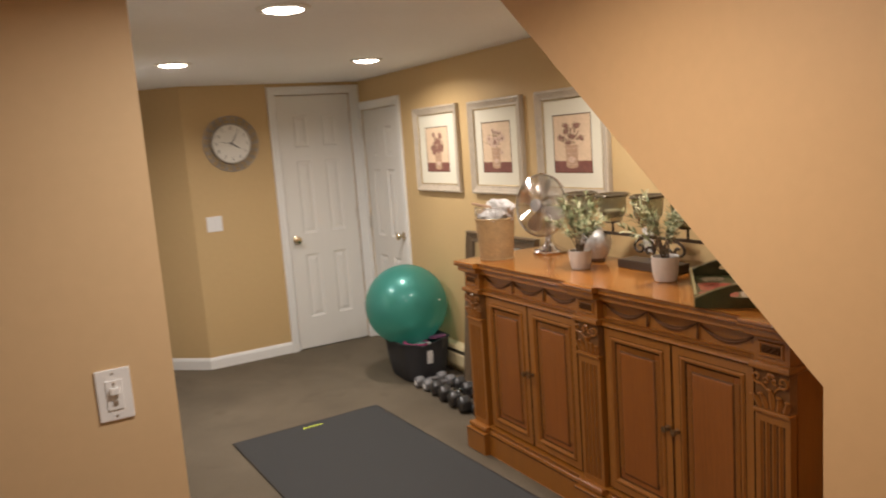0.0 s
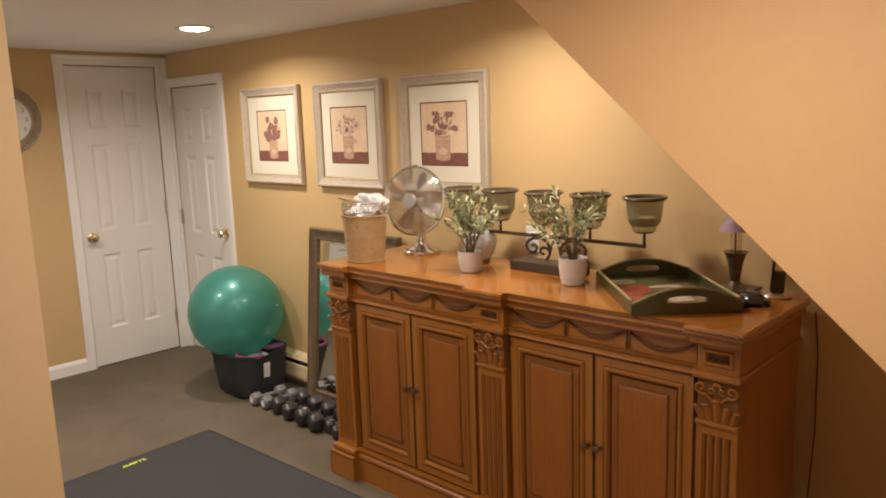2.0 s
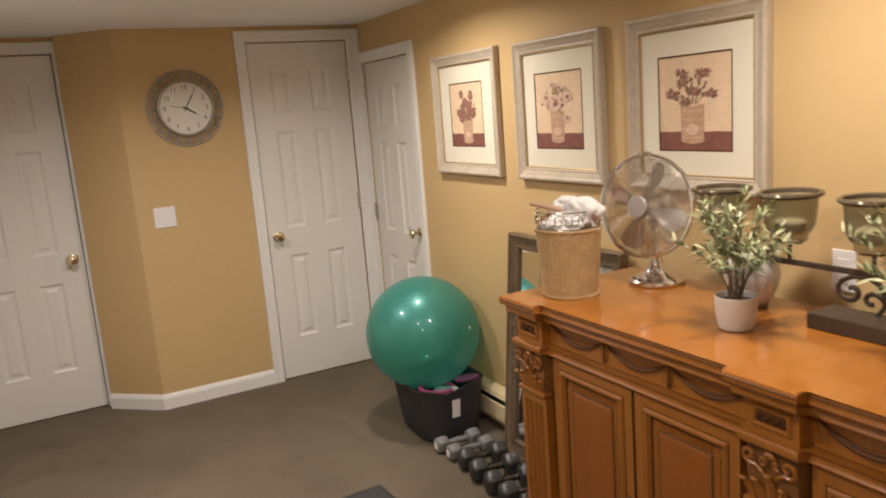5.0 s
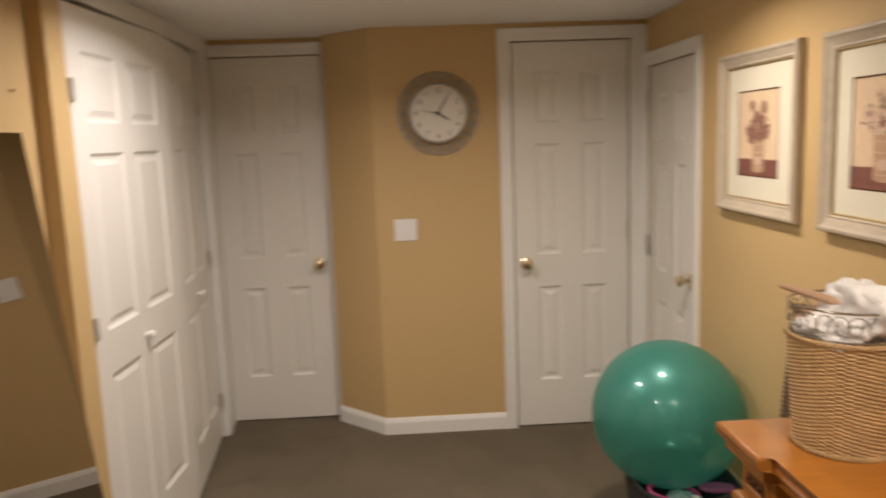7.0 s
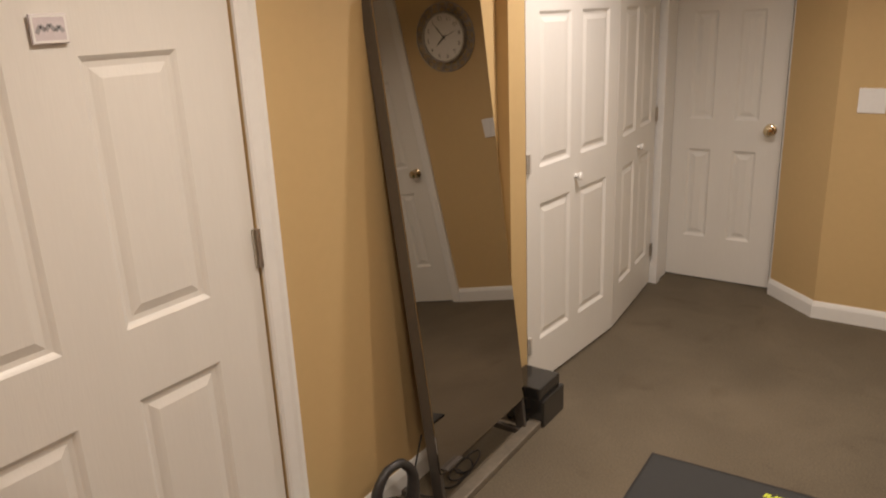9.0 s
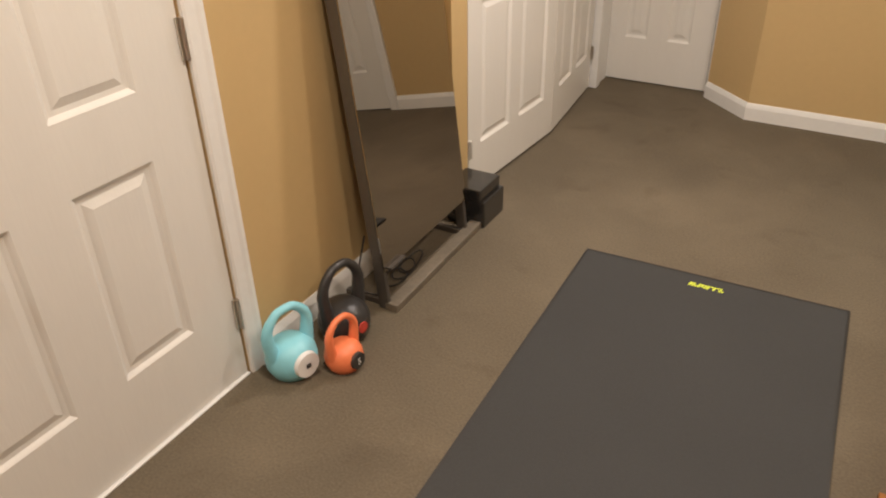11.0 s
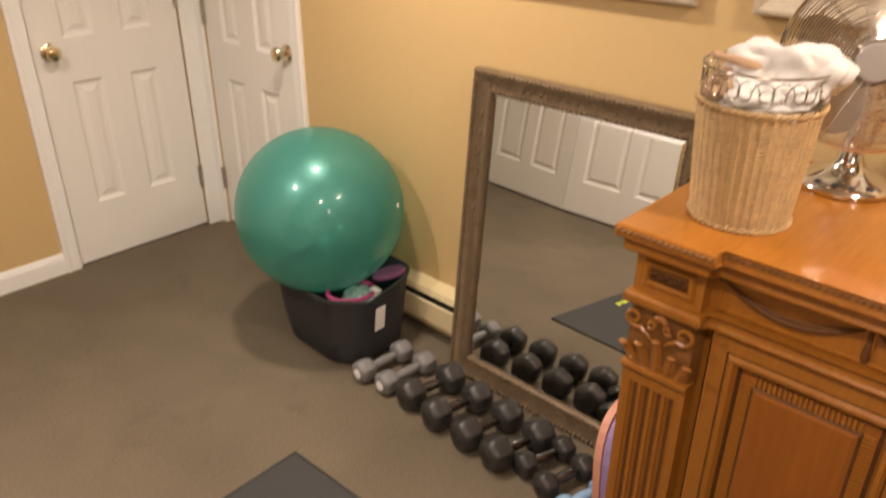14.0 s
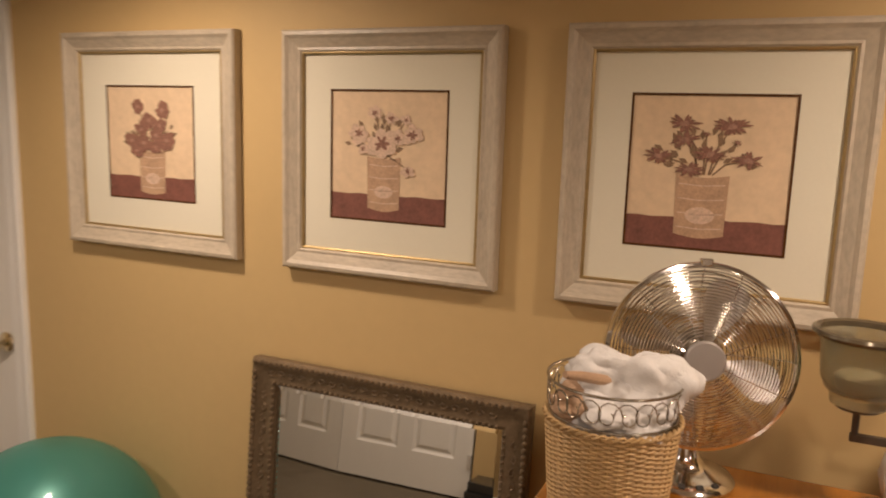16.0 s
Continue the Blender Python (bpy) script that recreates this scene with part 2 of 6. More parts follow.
bm = fresh()
box(bm, (-4.3, -8.2, -0.1), (0.15, 1.2, 0.0))
structure("floor", bm, CARPET, "dark grey-brown carpet with short dense pile", "floor")
bm = fresh()
box(bm, (-4.3, -8.2, CEIL), (0.15, 1.2, CEIL + 0.1))
structure("ceiling", bm, CEILING, "low white textured basement ceiling", "ceiling")

# east wall, with the short door; its length runs from the north corner to the south
bm = fresh()
wall_with_holes(bm, 0, 8.1, 0, CEIL, 0.12, [(-C_Y0 - GAP, -C_Y1 + GAP, -0.001, C_H + GAP)])
structure("wall_east", bm, WALL, "mustard yellow painted wall of the basement", "wall", at(0, 0, 0, FACE_W))
# north wall with door B
bm = fresh()
wall_with_holes(bm, -1.411, 0.12, 0, CEIL, 0.12, [(B_X0 - GAP, B_X1 + GAP, -0.001, DOOR_H + GAP)])
structure("wall_north", bm, WALL, "mustard yellow painted wall behind the clock", "wall")
# slanted corner
a, b = Vector((-1.672, 0.242, 0)), Vector((-1.411, 0.0, 0))
run = (b - a).length
bm = fresh()
wall_with_holes(bm, 0, run, 0, CEIL, 0.1, [])
SLANT = Matrix.Translation(a) @ Matrix.Rotation(math.atan2(b.y - a.y, b.x - a.x), 4, "Z")
structure("wall_slanted", bm, WALL, "short slanted mustard yellow wall at the corner", "wall", SLANT)
bm = fresh()
wall_with_holes(bm, -2.6, -1.6, 0, CEIL, 0.12, [(A_X0 - GAP, A_X1 + GAP, -0.001, DOOR_H + GAP)])
structure("wall_alcove", bm, WALL, "narrow yellow wall round a white door", "wall", at(0, A_Y, 0))
# west wall: door D, then the closet opening
bm = fresh()
wall_with_holes(bm, SOUTH + 0.12, 0.42, 0, CEIL, 0.12, [(D_Y0 - GAP, D_Y1 + GAP, -0.001, DOOR_H + GAP), (BIF_Y0 - 0.01, BIF_Y1 + 0.01, -0.001, 2.06)])
structure("wall_west", bm, WALL, "mustard yellow painted wall with a closet opening", "wall", at(WEST, 0, 0, FACE_E))
bm = fresh()
box(bm, (WEST - 0.1, -1.585, 0), (CLOSET, BIF_Y0 - 0.006, CEIL - 0.001))
structure("wall_closet_front", bm, WALL, "yellow painted front of the closet, standing proud", "wall")
bm = fresh()
box(bm, (WEST - 0.1, BIF_Y0 - 0.005, 2.055), (CLOSET, A_Y, CEIL - 0.001), 0.003)
structure("trim_closet_head", bm, TRIM, "white painted head board over the closet opening", "trim")
bm = fresh()
box(bm, (WEST - 0.1, BIF_Y1 + 0.075, 0), (CLOSET, A_Y, 2.054), 0.003)
structure("trim_closet_corner", bm, TRIM, "white painted corner board beside the closet", "trim")
bm = fresh()
box(bm, (CLOSET - 0.06, BIF_Y1 + 0.008, 0), (CLOSET + 0.014, BIF_Y1 + 0.073, 2.053), 0.004)
structure("trim", bm, TRIM, "white painted trim at the closet opening", "trim")
# wall with the dimmer, faces the foot of the stairs
bm = fresh()
wall_with_holes(bm, -4.3, -2.298, 0, CEIL, 0.12, [])
structure("wall_dimmer", bm, WALL_LIT, "yellow painted wall beside the stair foot, in a lit tone", "wall", at(0, SOUTH, 0))
# side of the stairs: cut away under the flight
bm = fresh()
prism(bm, [(-8.1, 0), (-4.967, 0), (-4.967, 1.124), (-3.856, CEIL), (-8.1, CEIL)], 0.1, axis="x", at=NICHE)
structure("wall_stairs", bm, STAIRWALL, "apricot stair wall cut off along the slope of the flight", "wall")
bm = fresh()
prism(bm, [(-5.07, 1.124), (-4.967, 1.124), (-3.856, CEIL), (-3.959, CEIL)], 1.234, axis="x", at=NICHE + 0.1)
structure("stair_soffit", bm, STAIRWALL, "sloping painted underside of the stair flight", "soffit")
bm = fresh()
wall_with_holes(bm, NICHE + 0.1, 0, 0, 1.124, 0.1, [])
structure("wall_niche", bm, STAIRWALL, "painted wall closing the niche under the stairs", "wall", at(0, -4.967, 0) @ Matrix.Diagonal((1, -1, 1, 1)))
# two unseen walls, added to shut the stair hall off
bm = fresh()
wall_with_holes(bm, -8.1, SOUTH, 0, CEIL, 0.12, [])
structure("wall_far_west", bm, STAIRWALL, "unseen apricot wall added west of the stair hall", "wall", at(-4.18, 0, 0, FACE_E))
bm = fresh()
wall_with_holes(bm, -4.3, NICHE, 0, CEIL, 0.12, [])
structure("wall_south", bm, STAIRWALL, "unseen apricot wall added to close the stair hall", "wall", at(0, -8.0, 0) @ Matrix.Rotation(math.pi, 4, "Z") @ Matrix.Translation((5.635, 0, 0)))
# inside of the closet, and shallow dark spaces behind the doors
bm = fresh()
box(bm, (-3.1, -1.5, 0), (-3.0, 0.42, CEIL))
box(bm, (-3.0, -1.5, 0), (WEST - 0.12, -1.4, CEIL))
box(bm, (-3.0, 0.32, 0), (WEST - 0.12, 0.42, CEIL))
structure("wall_closet", bm, WALL, "painted inner walls of the closet", "wall")


def six_panel(bm, w, h, thick=0.035):
    """Leaf with two columns of three sunk and raised panels."""
    st, mid = 0.155 * (w / 0.91) ** 0.6, 0.145 * (w / 0.91) ** 0.6
    pw = (w - 2 * st - mid) / 2
    k = h / 2.035
    xs = [0, st, st + pw, st + pw + mid, w - st, w]
    zs = [0.008, 0.26 * k, 0.775 * k, 0.945 * k, 1.525 * k, 1.63 * k, 1.885 * k, h]
    cells = {(i, j) for i in (1, 3) for j in (1, 3, 5)}
    rings = [(0, 0), (0.006, 0.004), (0.012, 0.009), (0.024, 0.010), (0.046, 0.003), (0.048, 0.003)]
    return panelled(bm, xs, zs, cells, rings, thick)


def knob(parent, x, z, mat=BRASS):
    bm = fresh()
    turn = at(x, 0, z) @ Matrix.Rotation(radians(90), 4, "X")
    lathe(bm, [(0, 0), (0.031, 0), (0.032, 0.004), (0.027, 0.008), (0.012, 0.011), (0.010, 0.03), (0.016, 0.036), (0.026, 0.043), (0.028, 0.052), (0.024, 0.060), (0.013, 0.064), (0, 0.065)], 24, turn)
    return part("door_knob", bm, mat, parent, "round polished brass knob", smooth=True)


def hinge(parent, x, z, tall=0.1, mat=None):
    bm = fresh()
    tube(bm, [(x, -0.008, z - tall / 2), (x, -0.008, z + tall / 2)], 0.006, 10)
    box(bm, (x - 0.012, -0.004, z - tall / 2), (x + 0.012, 0.002, z + tall / 2))
    for k in (-0.25, 0.25):
        tube(bm, [(x, -0.008, z + k * tall - 0.001), (x, -0.008, z + k * tall + 0.001)], 0.0066, 10)
    return part("hinge", bm, mat or STEEL, parent, "painted-over butt hinge" if mat else "tarnished steel butt hinge")


def casing(parent, w, h, wide=0.064, sides=(1, 1)):
    """Moulded white architrave round an opening from x = 0 to w."""
    steps = [(0.0, -0.010), (0.12, -0.014), (0.6, -0.014), (0.78, -0.018), (0.95, -0.018), (1.0, -0.014), (1.0, 0.0)]
    for side, name in ((0, "casing_jamb"), (1, "casing_jamb")):
        if not sides[side]:
            continue
        bm = fresh()
        x = -GAP if side == 0 else w + GAP
        s = -1 if side == 0 else 1
        cs = [(0.0, 0.0)] + steps
        low = [bm.verts.new((x + s * u * wide * sides[side], y, 0.0)) for u, y in cs]
        top = [bm.verts.new((x + s * u * wide * sides[side], y, h + GAP + u * wide)) for u, y in cs]
        for i in range(len(cs)):
            j = (i + 1) % len(cs)
            bm.faces.new((low[i], low[j], top[j], top[i]))
        bm.faces.new(low)
        bm.faces.new(top)
        part(name, bm, TRIM, parent)
    bm = fresh()
    cs = [(0.0, 0.0)] + steps
    l = [bm.verts.new((-GAP - u * wide * sides[0], y, h + GAP + u * wide)) for u, y in cs]
    r = [bm.verts.new((w + GAP + u * wide * sides[1], y, h + GAP + u * wide)) for u, y in cs]
    for i in range(len(cs)):
        j = (i + 1) % len(cs)
        bm.faces.new((l[i], l[j], r[j], r[i]))
    bm.faces.new(l)
    bm.faces.new(r)
    part("casing_head", bm, TRIM, parent)


def door(name, m, w, h, hinge_side, label, sides=(1, 1), hinges=(0.25, 1.06, 1.85), backset=0.058):
    """Closed six-panel door in its casing; local x along its width, facing -y."""
    d = thing(name, label, "door", m, kind="structure")
    bm = fresh()
    six_panel(bm, w, h)
    part("door_leaf", bm, WHITE, d, m=at(0, 0.005, 0))
    casing(d, w, h, sides=sides)
    bm = fresh()
    for x0, x1, z0, z1 in ((-GAP, w + GAP, 0.0, h + GAP),):
        box(bm, (x0, 0.09, z0), (x1, 0.1, z1))
    part("door_stop", bm, TRIM, d)
    knob(d, backset if hinge_side else w - backset, 0.902)
    for z in hinges:
        hinge(d, w + 0.001 if hinge_side else -0.001, z * h / 2.035)
    return d


door("door_1", at(A_X0, A_Y, 0), A_X1 - A_X0, DOOR_H, 0, "closed white six-panel door in the alcove, brass knob", sides=(0.4, 1))
door("door_2", at(B_X0, 0, 0), B_X1 - B_X0, DOOR_H, 1, "closed white six-panel door next to the clock, brass knob", sides=(1, 1.34))
door("door_3", at(0, C_Y0, 0, FACE_W), C_Y0 - C_Y1, C_H, 0, "closed low white six-panel door beside the pictures, brass knob", sides=(0.5, 1), backset=0.034)
door("door_4", at(WEST, D_Y0, 0, FACE_E), D_Y1 - D_Y0, DOOR_H, 1, "closed wide white six-panel door beside the kettlebells", hinges=(0.226, 1.027, 1.83))


def bifold_leaf(parent, m, w, h):
    bm = fresh()
    st = 0.10
    pw = (w - 2 * st - 0.09) / 2
    xs = [0, st, st + pw, w - st - pw, w - st, w]
    zs = [0.0, 0.20, 0.80, 0.95, 1.55, 1.65, 1.88, h]
    rings = [(0, 0), (0.006, 0.004), (0.012, 0.009), (0.022, 0.010), (0.042, 0.003), (0.044, 0.003)]
    panelled(bm, xs, zs, {(i, j) for i in (1, 3) for j in (1, 3, 5)}, rings, 0.033)
    return part("door_leaf", bm, WHITE, parent, m=m)


# folding closet doors, standing a little open
bif = thing("door_5", "white panelled folding closet doors standing slightly open", "closet door", at(0, 0, 0.015), kind="structure")
p0, p1, p2 = Vector((-2.285, -1.448, 0)), Vector((-2.236, -0.648, 0)), Vector((-2.305, 0.078, 0))
for n, (p, q) in enumerate(((p0, p1), (p1, p2))):
    turn = Matrix.Translation(p) @ Matrix.Rotation(math.atan2(q.y - p.y, q.x - p.x), 4, "Z")
    leaf = bifold_leaf(bif, turn, (q - p).length - 0.004, 2.02)
    bm = fresh()
    lathe(bm, [(0, 0), (0.010, 0), (0.008, 0.012), (0.016, 0.02), (0.018, 0.027), (0.012, 0.033), (0, 0.034)], 16, Matrix.Translation(((q - p).length / 2, 0, 0.86)) @ Matrix.Rotation(radians(90), 4, "X"))
    part("knob", bm, TRIM, leaf, "small white round knob", smooth=True)
    for z in (0.2, 0.98, 1.75):
        hinge(leaf, 0.012 if n == 0 else (q - p).length - 0.012, z, 0.075, PAINTED if n == 0 else None)


def baseboard(name, m, length, high=0.09):
    bm = fresh()
    prism(bm, [(0, 0), (-0.013, 0), (-0.013, high - 0.025), (-0.009, high - 0.012), (-0.004, high), (0, high)], length, axis="x")
    return structure(name, bm, TRIM, "white painted baseboard with a moulded top", "baseboard", m)


# bright gap line under the wide door, built as a pale strip
bm = fresh()
box(bm, (0, -0.007, 0.0), (D_Y1 - D_Y0, 0.03, 0.005), 0.002)
structure("threshold", bm, TRIM, "pale strip standing in for light under the wide door", "threshold", at(WEST, D_Y0, 0, FACE_E))
baseboard("baseboard_north", at(-1.415, 0, 0), 1.415 - 0.694 - 0.067)
baseboard("baseboard_slanted", SLANT, run + 0.004)
baseboard("baseboard_west", at(WEST, D_Y1 + 0.068, 0, FACE_E), -1.587 - D_Y1 - 0.068)
baseboard("baseboard_door", at(WEST, SOUTH + 0.003, 0, FACE_E), D_Y0 - SOUTH - 0.073)
baseboard("baseboard_hall", at(-4.2, SOUTH, 0), 4.2 + WEST)


# ---- recessed lights ----
GLOW = glowing("lamp_lens", (1.0, 0.86, 0.66), 30.0)
first = None
# the two hall fixtures stand out of view, added along with their lamps
for x, y in SPOTS:
    if first is None:
        first = thing("downlight", "small round recessed ceiling light, switched on", "ceiling light", at(x, y, CEIL), group="recessed ceiling lights")
        bm = fresh()
        lathe(bm, [(0.074, -0.0105), (0.098, -0.006), (0.1, 0.0), (0.074, 0.0), (0.074, -0.0105)], 40)
        part("trim_ring", bm, TRIM, first, "white trim ring", smooth=True)
        bm = fresh()
        lathe(bm, [(0, -0.019), (0.04, -0.0175), (0.062, -0.013), (0.074, -0.006)], 40)
        part("lens", bm, GLOW, first, "glowing frosted lens")
    else:
        copy_thing(first, at(x, y, CEIL))


# ---- sideboard ----
def wood(name, color, dark, rough=0.32, coat=0.35, along=(1, 1, 12)):
    """Stained and varnished wood: long grain, glaze in the pores."""
    m = material(name, color, rough, vary=0.14, scale=3.0, grain=26, coat=coat, bump=0.06, bump_scale=60, stretch=along)
    nt = m.node_tree
    p = nt.nodes["Principled BSDF"]
    old = p.inputs["Base Color"].links[0].from_socket
    wave = nt.nodes.new("ShaderNodeTexWave")
    wave.inputs["Scale"].default_value, wave.inputs["Distortion"].default_value = 2.2, 9.0
    wave.inputs["Detail"].default_value = 3.0
    mp = [n for n in nt.nodes if n.type == "MAPPING"][0]
    nt.links.new(mp.outputs[0], wave.inputs["Vector"])
    mix = nt.nodes.new("ShaderNodeMix")
    mix.data_type = "RGBA"
    f = nt.nodes.new("ShaderNodeMath")
    f.operation, f.inputs[1].default_value = "MULTIPLY", 0.13
    nt.links.new(wave.outputs[0], f.inputs[0])
    nt.links.new(f.outputs[0], mix.inputs[0])
    nt.links.new(old, mix.inputs[6])
    mix.inputs[7].default_value = (*dark, 1)
    nt.links.new(mix.outputs[2], p.inputs["Base Color"])
    return m


OAK = wood("honey_stained_wood", (0.325, 0.121, 0.015), (0.195, 0.062, 0.009), along=(7, 7, 0.7))
OAK_TOP = wood("honey_stained_top", (0.345, 0.126, 0.018), (0.24, 0.080, 0.013), rough=0.22, coat=0.6, along=(7, 0.7, 7))
CHERRY = wood("reddish_panel_wood", (0.285, 0.090, 0.010), (0.18, 0.050, 0.007), along=(6, 6, 0.6))
GLAZE = material("dark_glaze", (0.085, 0.034, 0.010), 0.6, vary=0.25, scale=20, grain=120, spec=0.15)
DARKWOOD = material("dark_carved_wood", (0.12, 0.048, 0.014), 0.62, vary=0.3, spec=0.25, scale=20, grain=90)
EDGE = material("carved_edge_wood", (0.19, 0.078, 0.019), 0.5, vary=0.3, scale=20, grain=90)
BRONZE = material("aged_bronze", (0.26, 0.165, 0.085), 0.32, metal=0.9, vary=0.2)

# its x runs along the wall to the south, its front faces the room
SB = at(-0.575, -2.495, 0, FACE_W)
SBL, SBD = 1.90, 0.475
sb = thing("sideboard", "honey-brown carved wooden sideboard with four panelled doors", "sideboard", SB)
PIL = ((0.02, 0.150), (0.893, 1.023), (1.757, 1.882))
bm = fresh()
box(bm, (0.025, 0.012, 0.05), (SBL - 0.023, SBD - 0.004, 0.97))
part("carcass", bm, OAK, sb)


def breakfront(front, back, z0, z1, grow, chamfer=0.0):
    """A slab whose front edge steps forward over the three pilasters."""
    pts = []
    for a, b in PIL:
        a, b = a - grow, b + grow
        pts += [(a, front), (b, front)]
        pts += [(b, front + 0.032)]
        pts.insert(-3, (a, front + 0.032))
    pts = pts[1:-1]
    pts = [(PIL[0][0] - grow, back)] + pts + [(PIL[-1][1] + grow, back)]
    bm = fresh()
    prism(bm, pts, z1 - z0, axis="z", at=z0)
    if chamfer:
        bmesh.ops.bevel(bm, geom=[e for e in bm.edges if all(v.co.z > z1 - 1e-4 for v in e.verts) or all(v.co.z < z0 + 1e-4 for v in e.verts)], offset=chamfer, segments=3, profile=0.5, affect="EDGES")
    return bm


part("top_board", breakfront(-0.078, SBD, 0.974, 1.0, 0.026, 0.006), OAK_TOP, sb, "polished orange-brown top")
part("cornice", breakfront(-0.062, SBD, 0.945, 0.974, 0.014, 0.008), OAK, sb)
part("frieze_rail", breakfront(-0.032, SBD, 0.862, 0.945, 0.0), OAK, sb)
part("lower_moulding", breakfront(-0.05, SBD, 0.838, 0.862, 0.010, 0.008), OAK, sb)
part("plinth", breakfront(-0.072, SBD, 0.0, 0.115, 0.018, 0.003), OAK, sb)
part("plinth_moulding", breakfront(-0.058, SBD, 0.117, 0.145, 0.012, 0.010), OAK, sb)

# carved bead along the top's edge and the plinth
def bead_row(x0, x1, y, z, size=0.0066):
    bm = fresh()
    n = int((x1 - x0) / 0.0105)
    for i in range(n):
        x = x0 + (i + 0.5) * (x1 - x0) / n
        bmesh.ops.create_icosphere(bm, subdivisions=1, radius=size, matrix=Matrix.Translation((x, y, z)) @ Matrix.Diagonal((1, 0.7, 0.9, 1)))
    return bm


for k, (a, b) in enumerate(PIL):
    tagged(part("carved_edge", bead_row(a - 0.024, b + 0.024, -0.0765, 0.9885), EDGE, sb), kind="stuff")
    tagged(part("carved_edge", bead_row(a - 0.014, b + 0.014, -0.0715, 0.108, 0.006), DARKWOOD, sb), kind="stuff")
for a, b in ((PIL[0][1], PIL[1][0]), (PIL[1][1], PIL[2][0])):
    tagged(part("carved_edge", bead_row(a + 0.03, b - 0.03, -0.0445, 0.9885), EDGE, sb), kind="stuff")
    tagged(part("carved_edge", bead_row(a + 0.022, b - 0.022, -0.0395, 0.108, 0.006), DARKWOOD, sb), kind="stuff")


def pilaster(x0, x1):
    """Fluted pilaster with a carved capital and a small sunk block over it."""
    w = x1 - x0
    bm = fresh()
    n = 4
    fl = (w - 0.03) / n
    prof = [(0, 0)]
    for i in range(n):
        a = 0.015 + i * fl
        prof += [(a + 0.003, 0)] + [(a + fl / 2 - (fl / 2 - 0.003) * math.cos(math.pi * k / 6), 0.009 * math.sin(math.pi * k / 6)) for k in range(1, 6)] + [(a + fl - 0.003, 0)]
    prof += [(w, 0), (w, 0.03), (0, 0.03)]
    prism(bm, [(x0 + u, -0.03 + v) for u, v in prof], 0.494, axis="z", at=0.170)
    box(bm, (x0, -0.03, 0.145), (x1, 0, 0.170))
    box(bm, (x0, -0.03, 0.664), (x1, 0, 0.694))
    pil = part("pilaster", bm, OAK, sb, "fluted pilaster with carved capital")
    for i in range(n):
        bm = fresh()
        xc = x0 + 0.015 + (i + 0.5) * fl
        box(bm, (xc - 0.003, -0.0228, 0.170), (xc + 0.003, -0.0206, 0.664))
        part("flute", bm, DARKWOOD, pil)
    bm = fresh()
    box(bm, (x0 - 0.003, -0.040, 0.694), (x1 + 0.003, -0.001, 0.708), 0.005)
    part("astragal", bm, OAK, pil)
    bm = fresh()
    prism(bm, [(x0 + 0.002, -0.03), (x1 - 0.002, -0.03), (x1 + 0.004, 0), (x0 - 0.004, 0)], 0.13, axis="z", at=0.708)
    part("capital_block", bm, EDGE, pil)
    # acanthus leaves with curled tips, corner scrolls and the middle shell
    bm = fresh()
    xm = (x0 + x1) / 2
    for k in range(5):
        lean = (k - 2) * 0.30
        xb, tall = xm + (k - 2) * w * 0.175, 0.058 - 0.006 * abs(k - 2) + (0.012 if k == 2 else 0)
        for rib in (-1, 0, 1):
            pts = []
            for q in range(6):
                u = q / 5
                pts.append((xb + tall * u * math.sin(lean) * 0.7 + rib * 0.0062 * math.sin(math.pi * (0.15 + 0.7 * u)), -0.031 - 0.011 * u * u + 0.003 * abs(rib), 0.710 + tall * u * math.cos(lean * 0.6) * (1 - 0.10 * abs(rib))))
            tube(bm, pts, [0.0040, 0.0055, 0.0060, 0.0058, 0.0050, 0.0030], 6)
        bmesh.ops.create_icosphere(bm, subdivisions=2, radius=0.0098, matrix=Matrix.Translation((xb + tall * math.sin(lean) * 0.7, -0.0435, 0.708 + tall * math.cos(lean * 0.6))) @ Matrix.Diagonal((1.1, 0.7, 0.5, 1)))
    for s in (-1, 1):
        xc, zc, size = xm + s * (w / 2 - 0.017), 0.811, 0.022
        spiral = [(xc + s * size * (1 - 0.075 * k) * math.cos(0.62 * k - 2.1), -0.038 - 0.0008 * k, zc + size * (1 - 0.075 * k) * math.sin(0.62 * k - 2.1)) for k in range(13)]
        tube(bm, [(xm + s * 0.010, -0.034, 0.768), (xm + s * 0.022, -0.037, 0.782)] + spiral, [0.003, 0.0042] + [0.0052 - 0.0002 * k for k in range(13)], 7)
        xc, zc, size = xm + s * 0.017, 0.808, 0.0125
        spiral = [(xc - s * size * (1 - 0.09 * k) * math.cos(0.62 * k - 2.1), -0.037 - 0.0008 * k, zc + size * (1 - 0.09 * k) * math.sin(0.62 * k - 2.1)) for k in range(10)]
        tube(bm, spiral, [0.0036 - 0.0001 * k for k in range(10)], 6)
    for k in range(7):
        a = math.pi * (k + 0.5) / 7
        tube(bm, [(xm, -0.036, 0.816), (xm + 0.009 * math.cos(a), -0.041, 0.818 + 0.009 * math.sin(a)), (xm + 0.015 * math.cos(a), -0.037, 0.818 + 0.015 * math.sin(a))], [0.002, 0.0034, 0.002], 6)
    tagged(part("capital_carving", bm, OAK, pil, "carved acanthus leaves", smooth=True), kind="stuff")
    bm = fresh()
    ringed(bm, x0 + 0.016, x1 - 0.016, 0.878, 0.930, [(0, 0), (0.004, -0.006), (0.009, -0.006), (0.013, -0.001)], y=-0.0325)
    blk = part("frieze_block", bm, OAK, pil)
    bm = fresh()
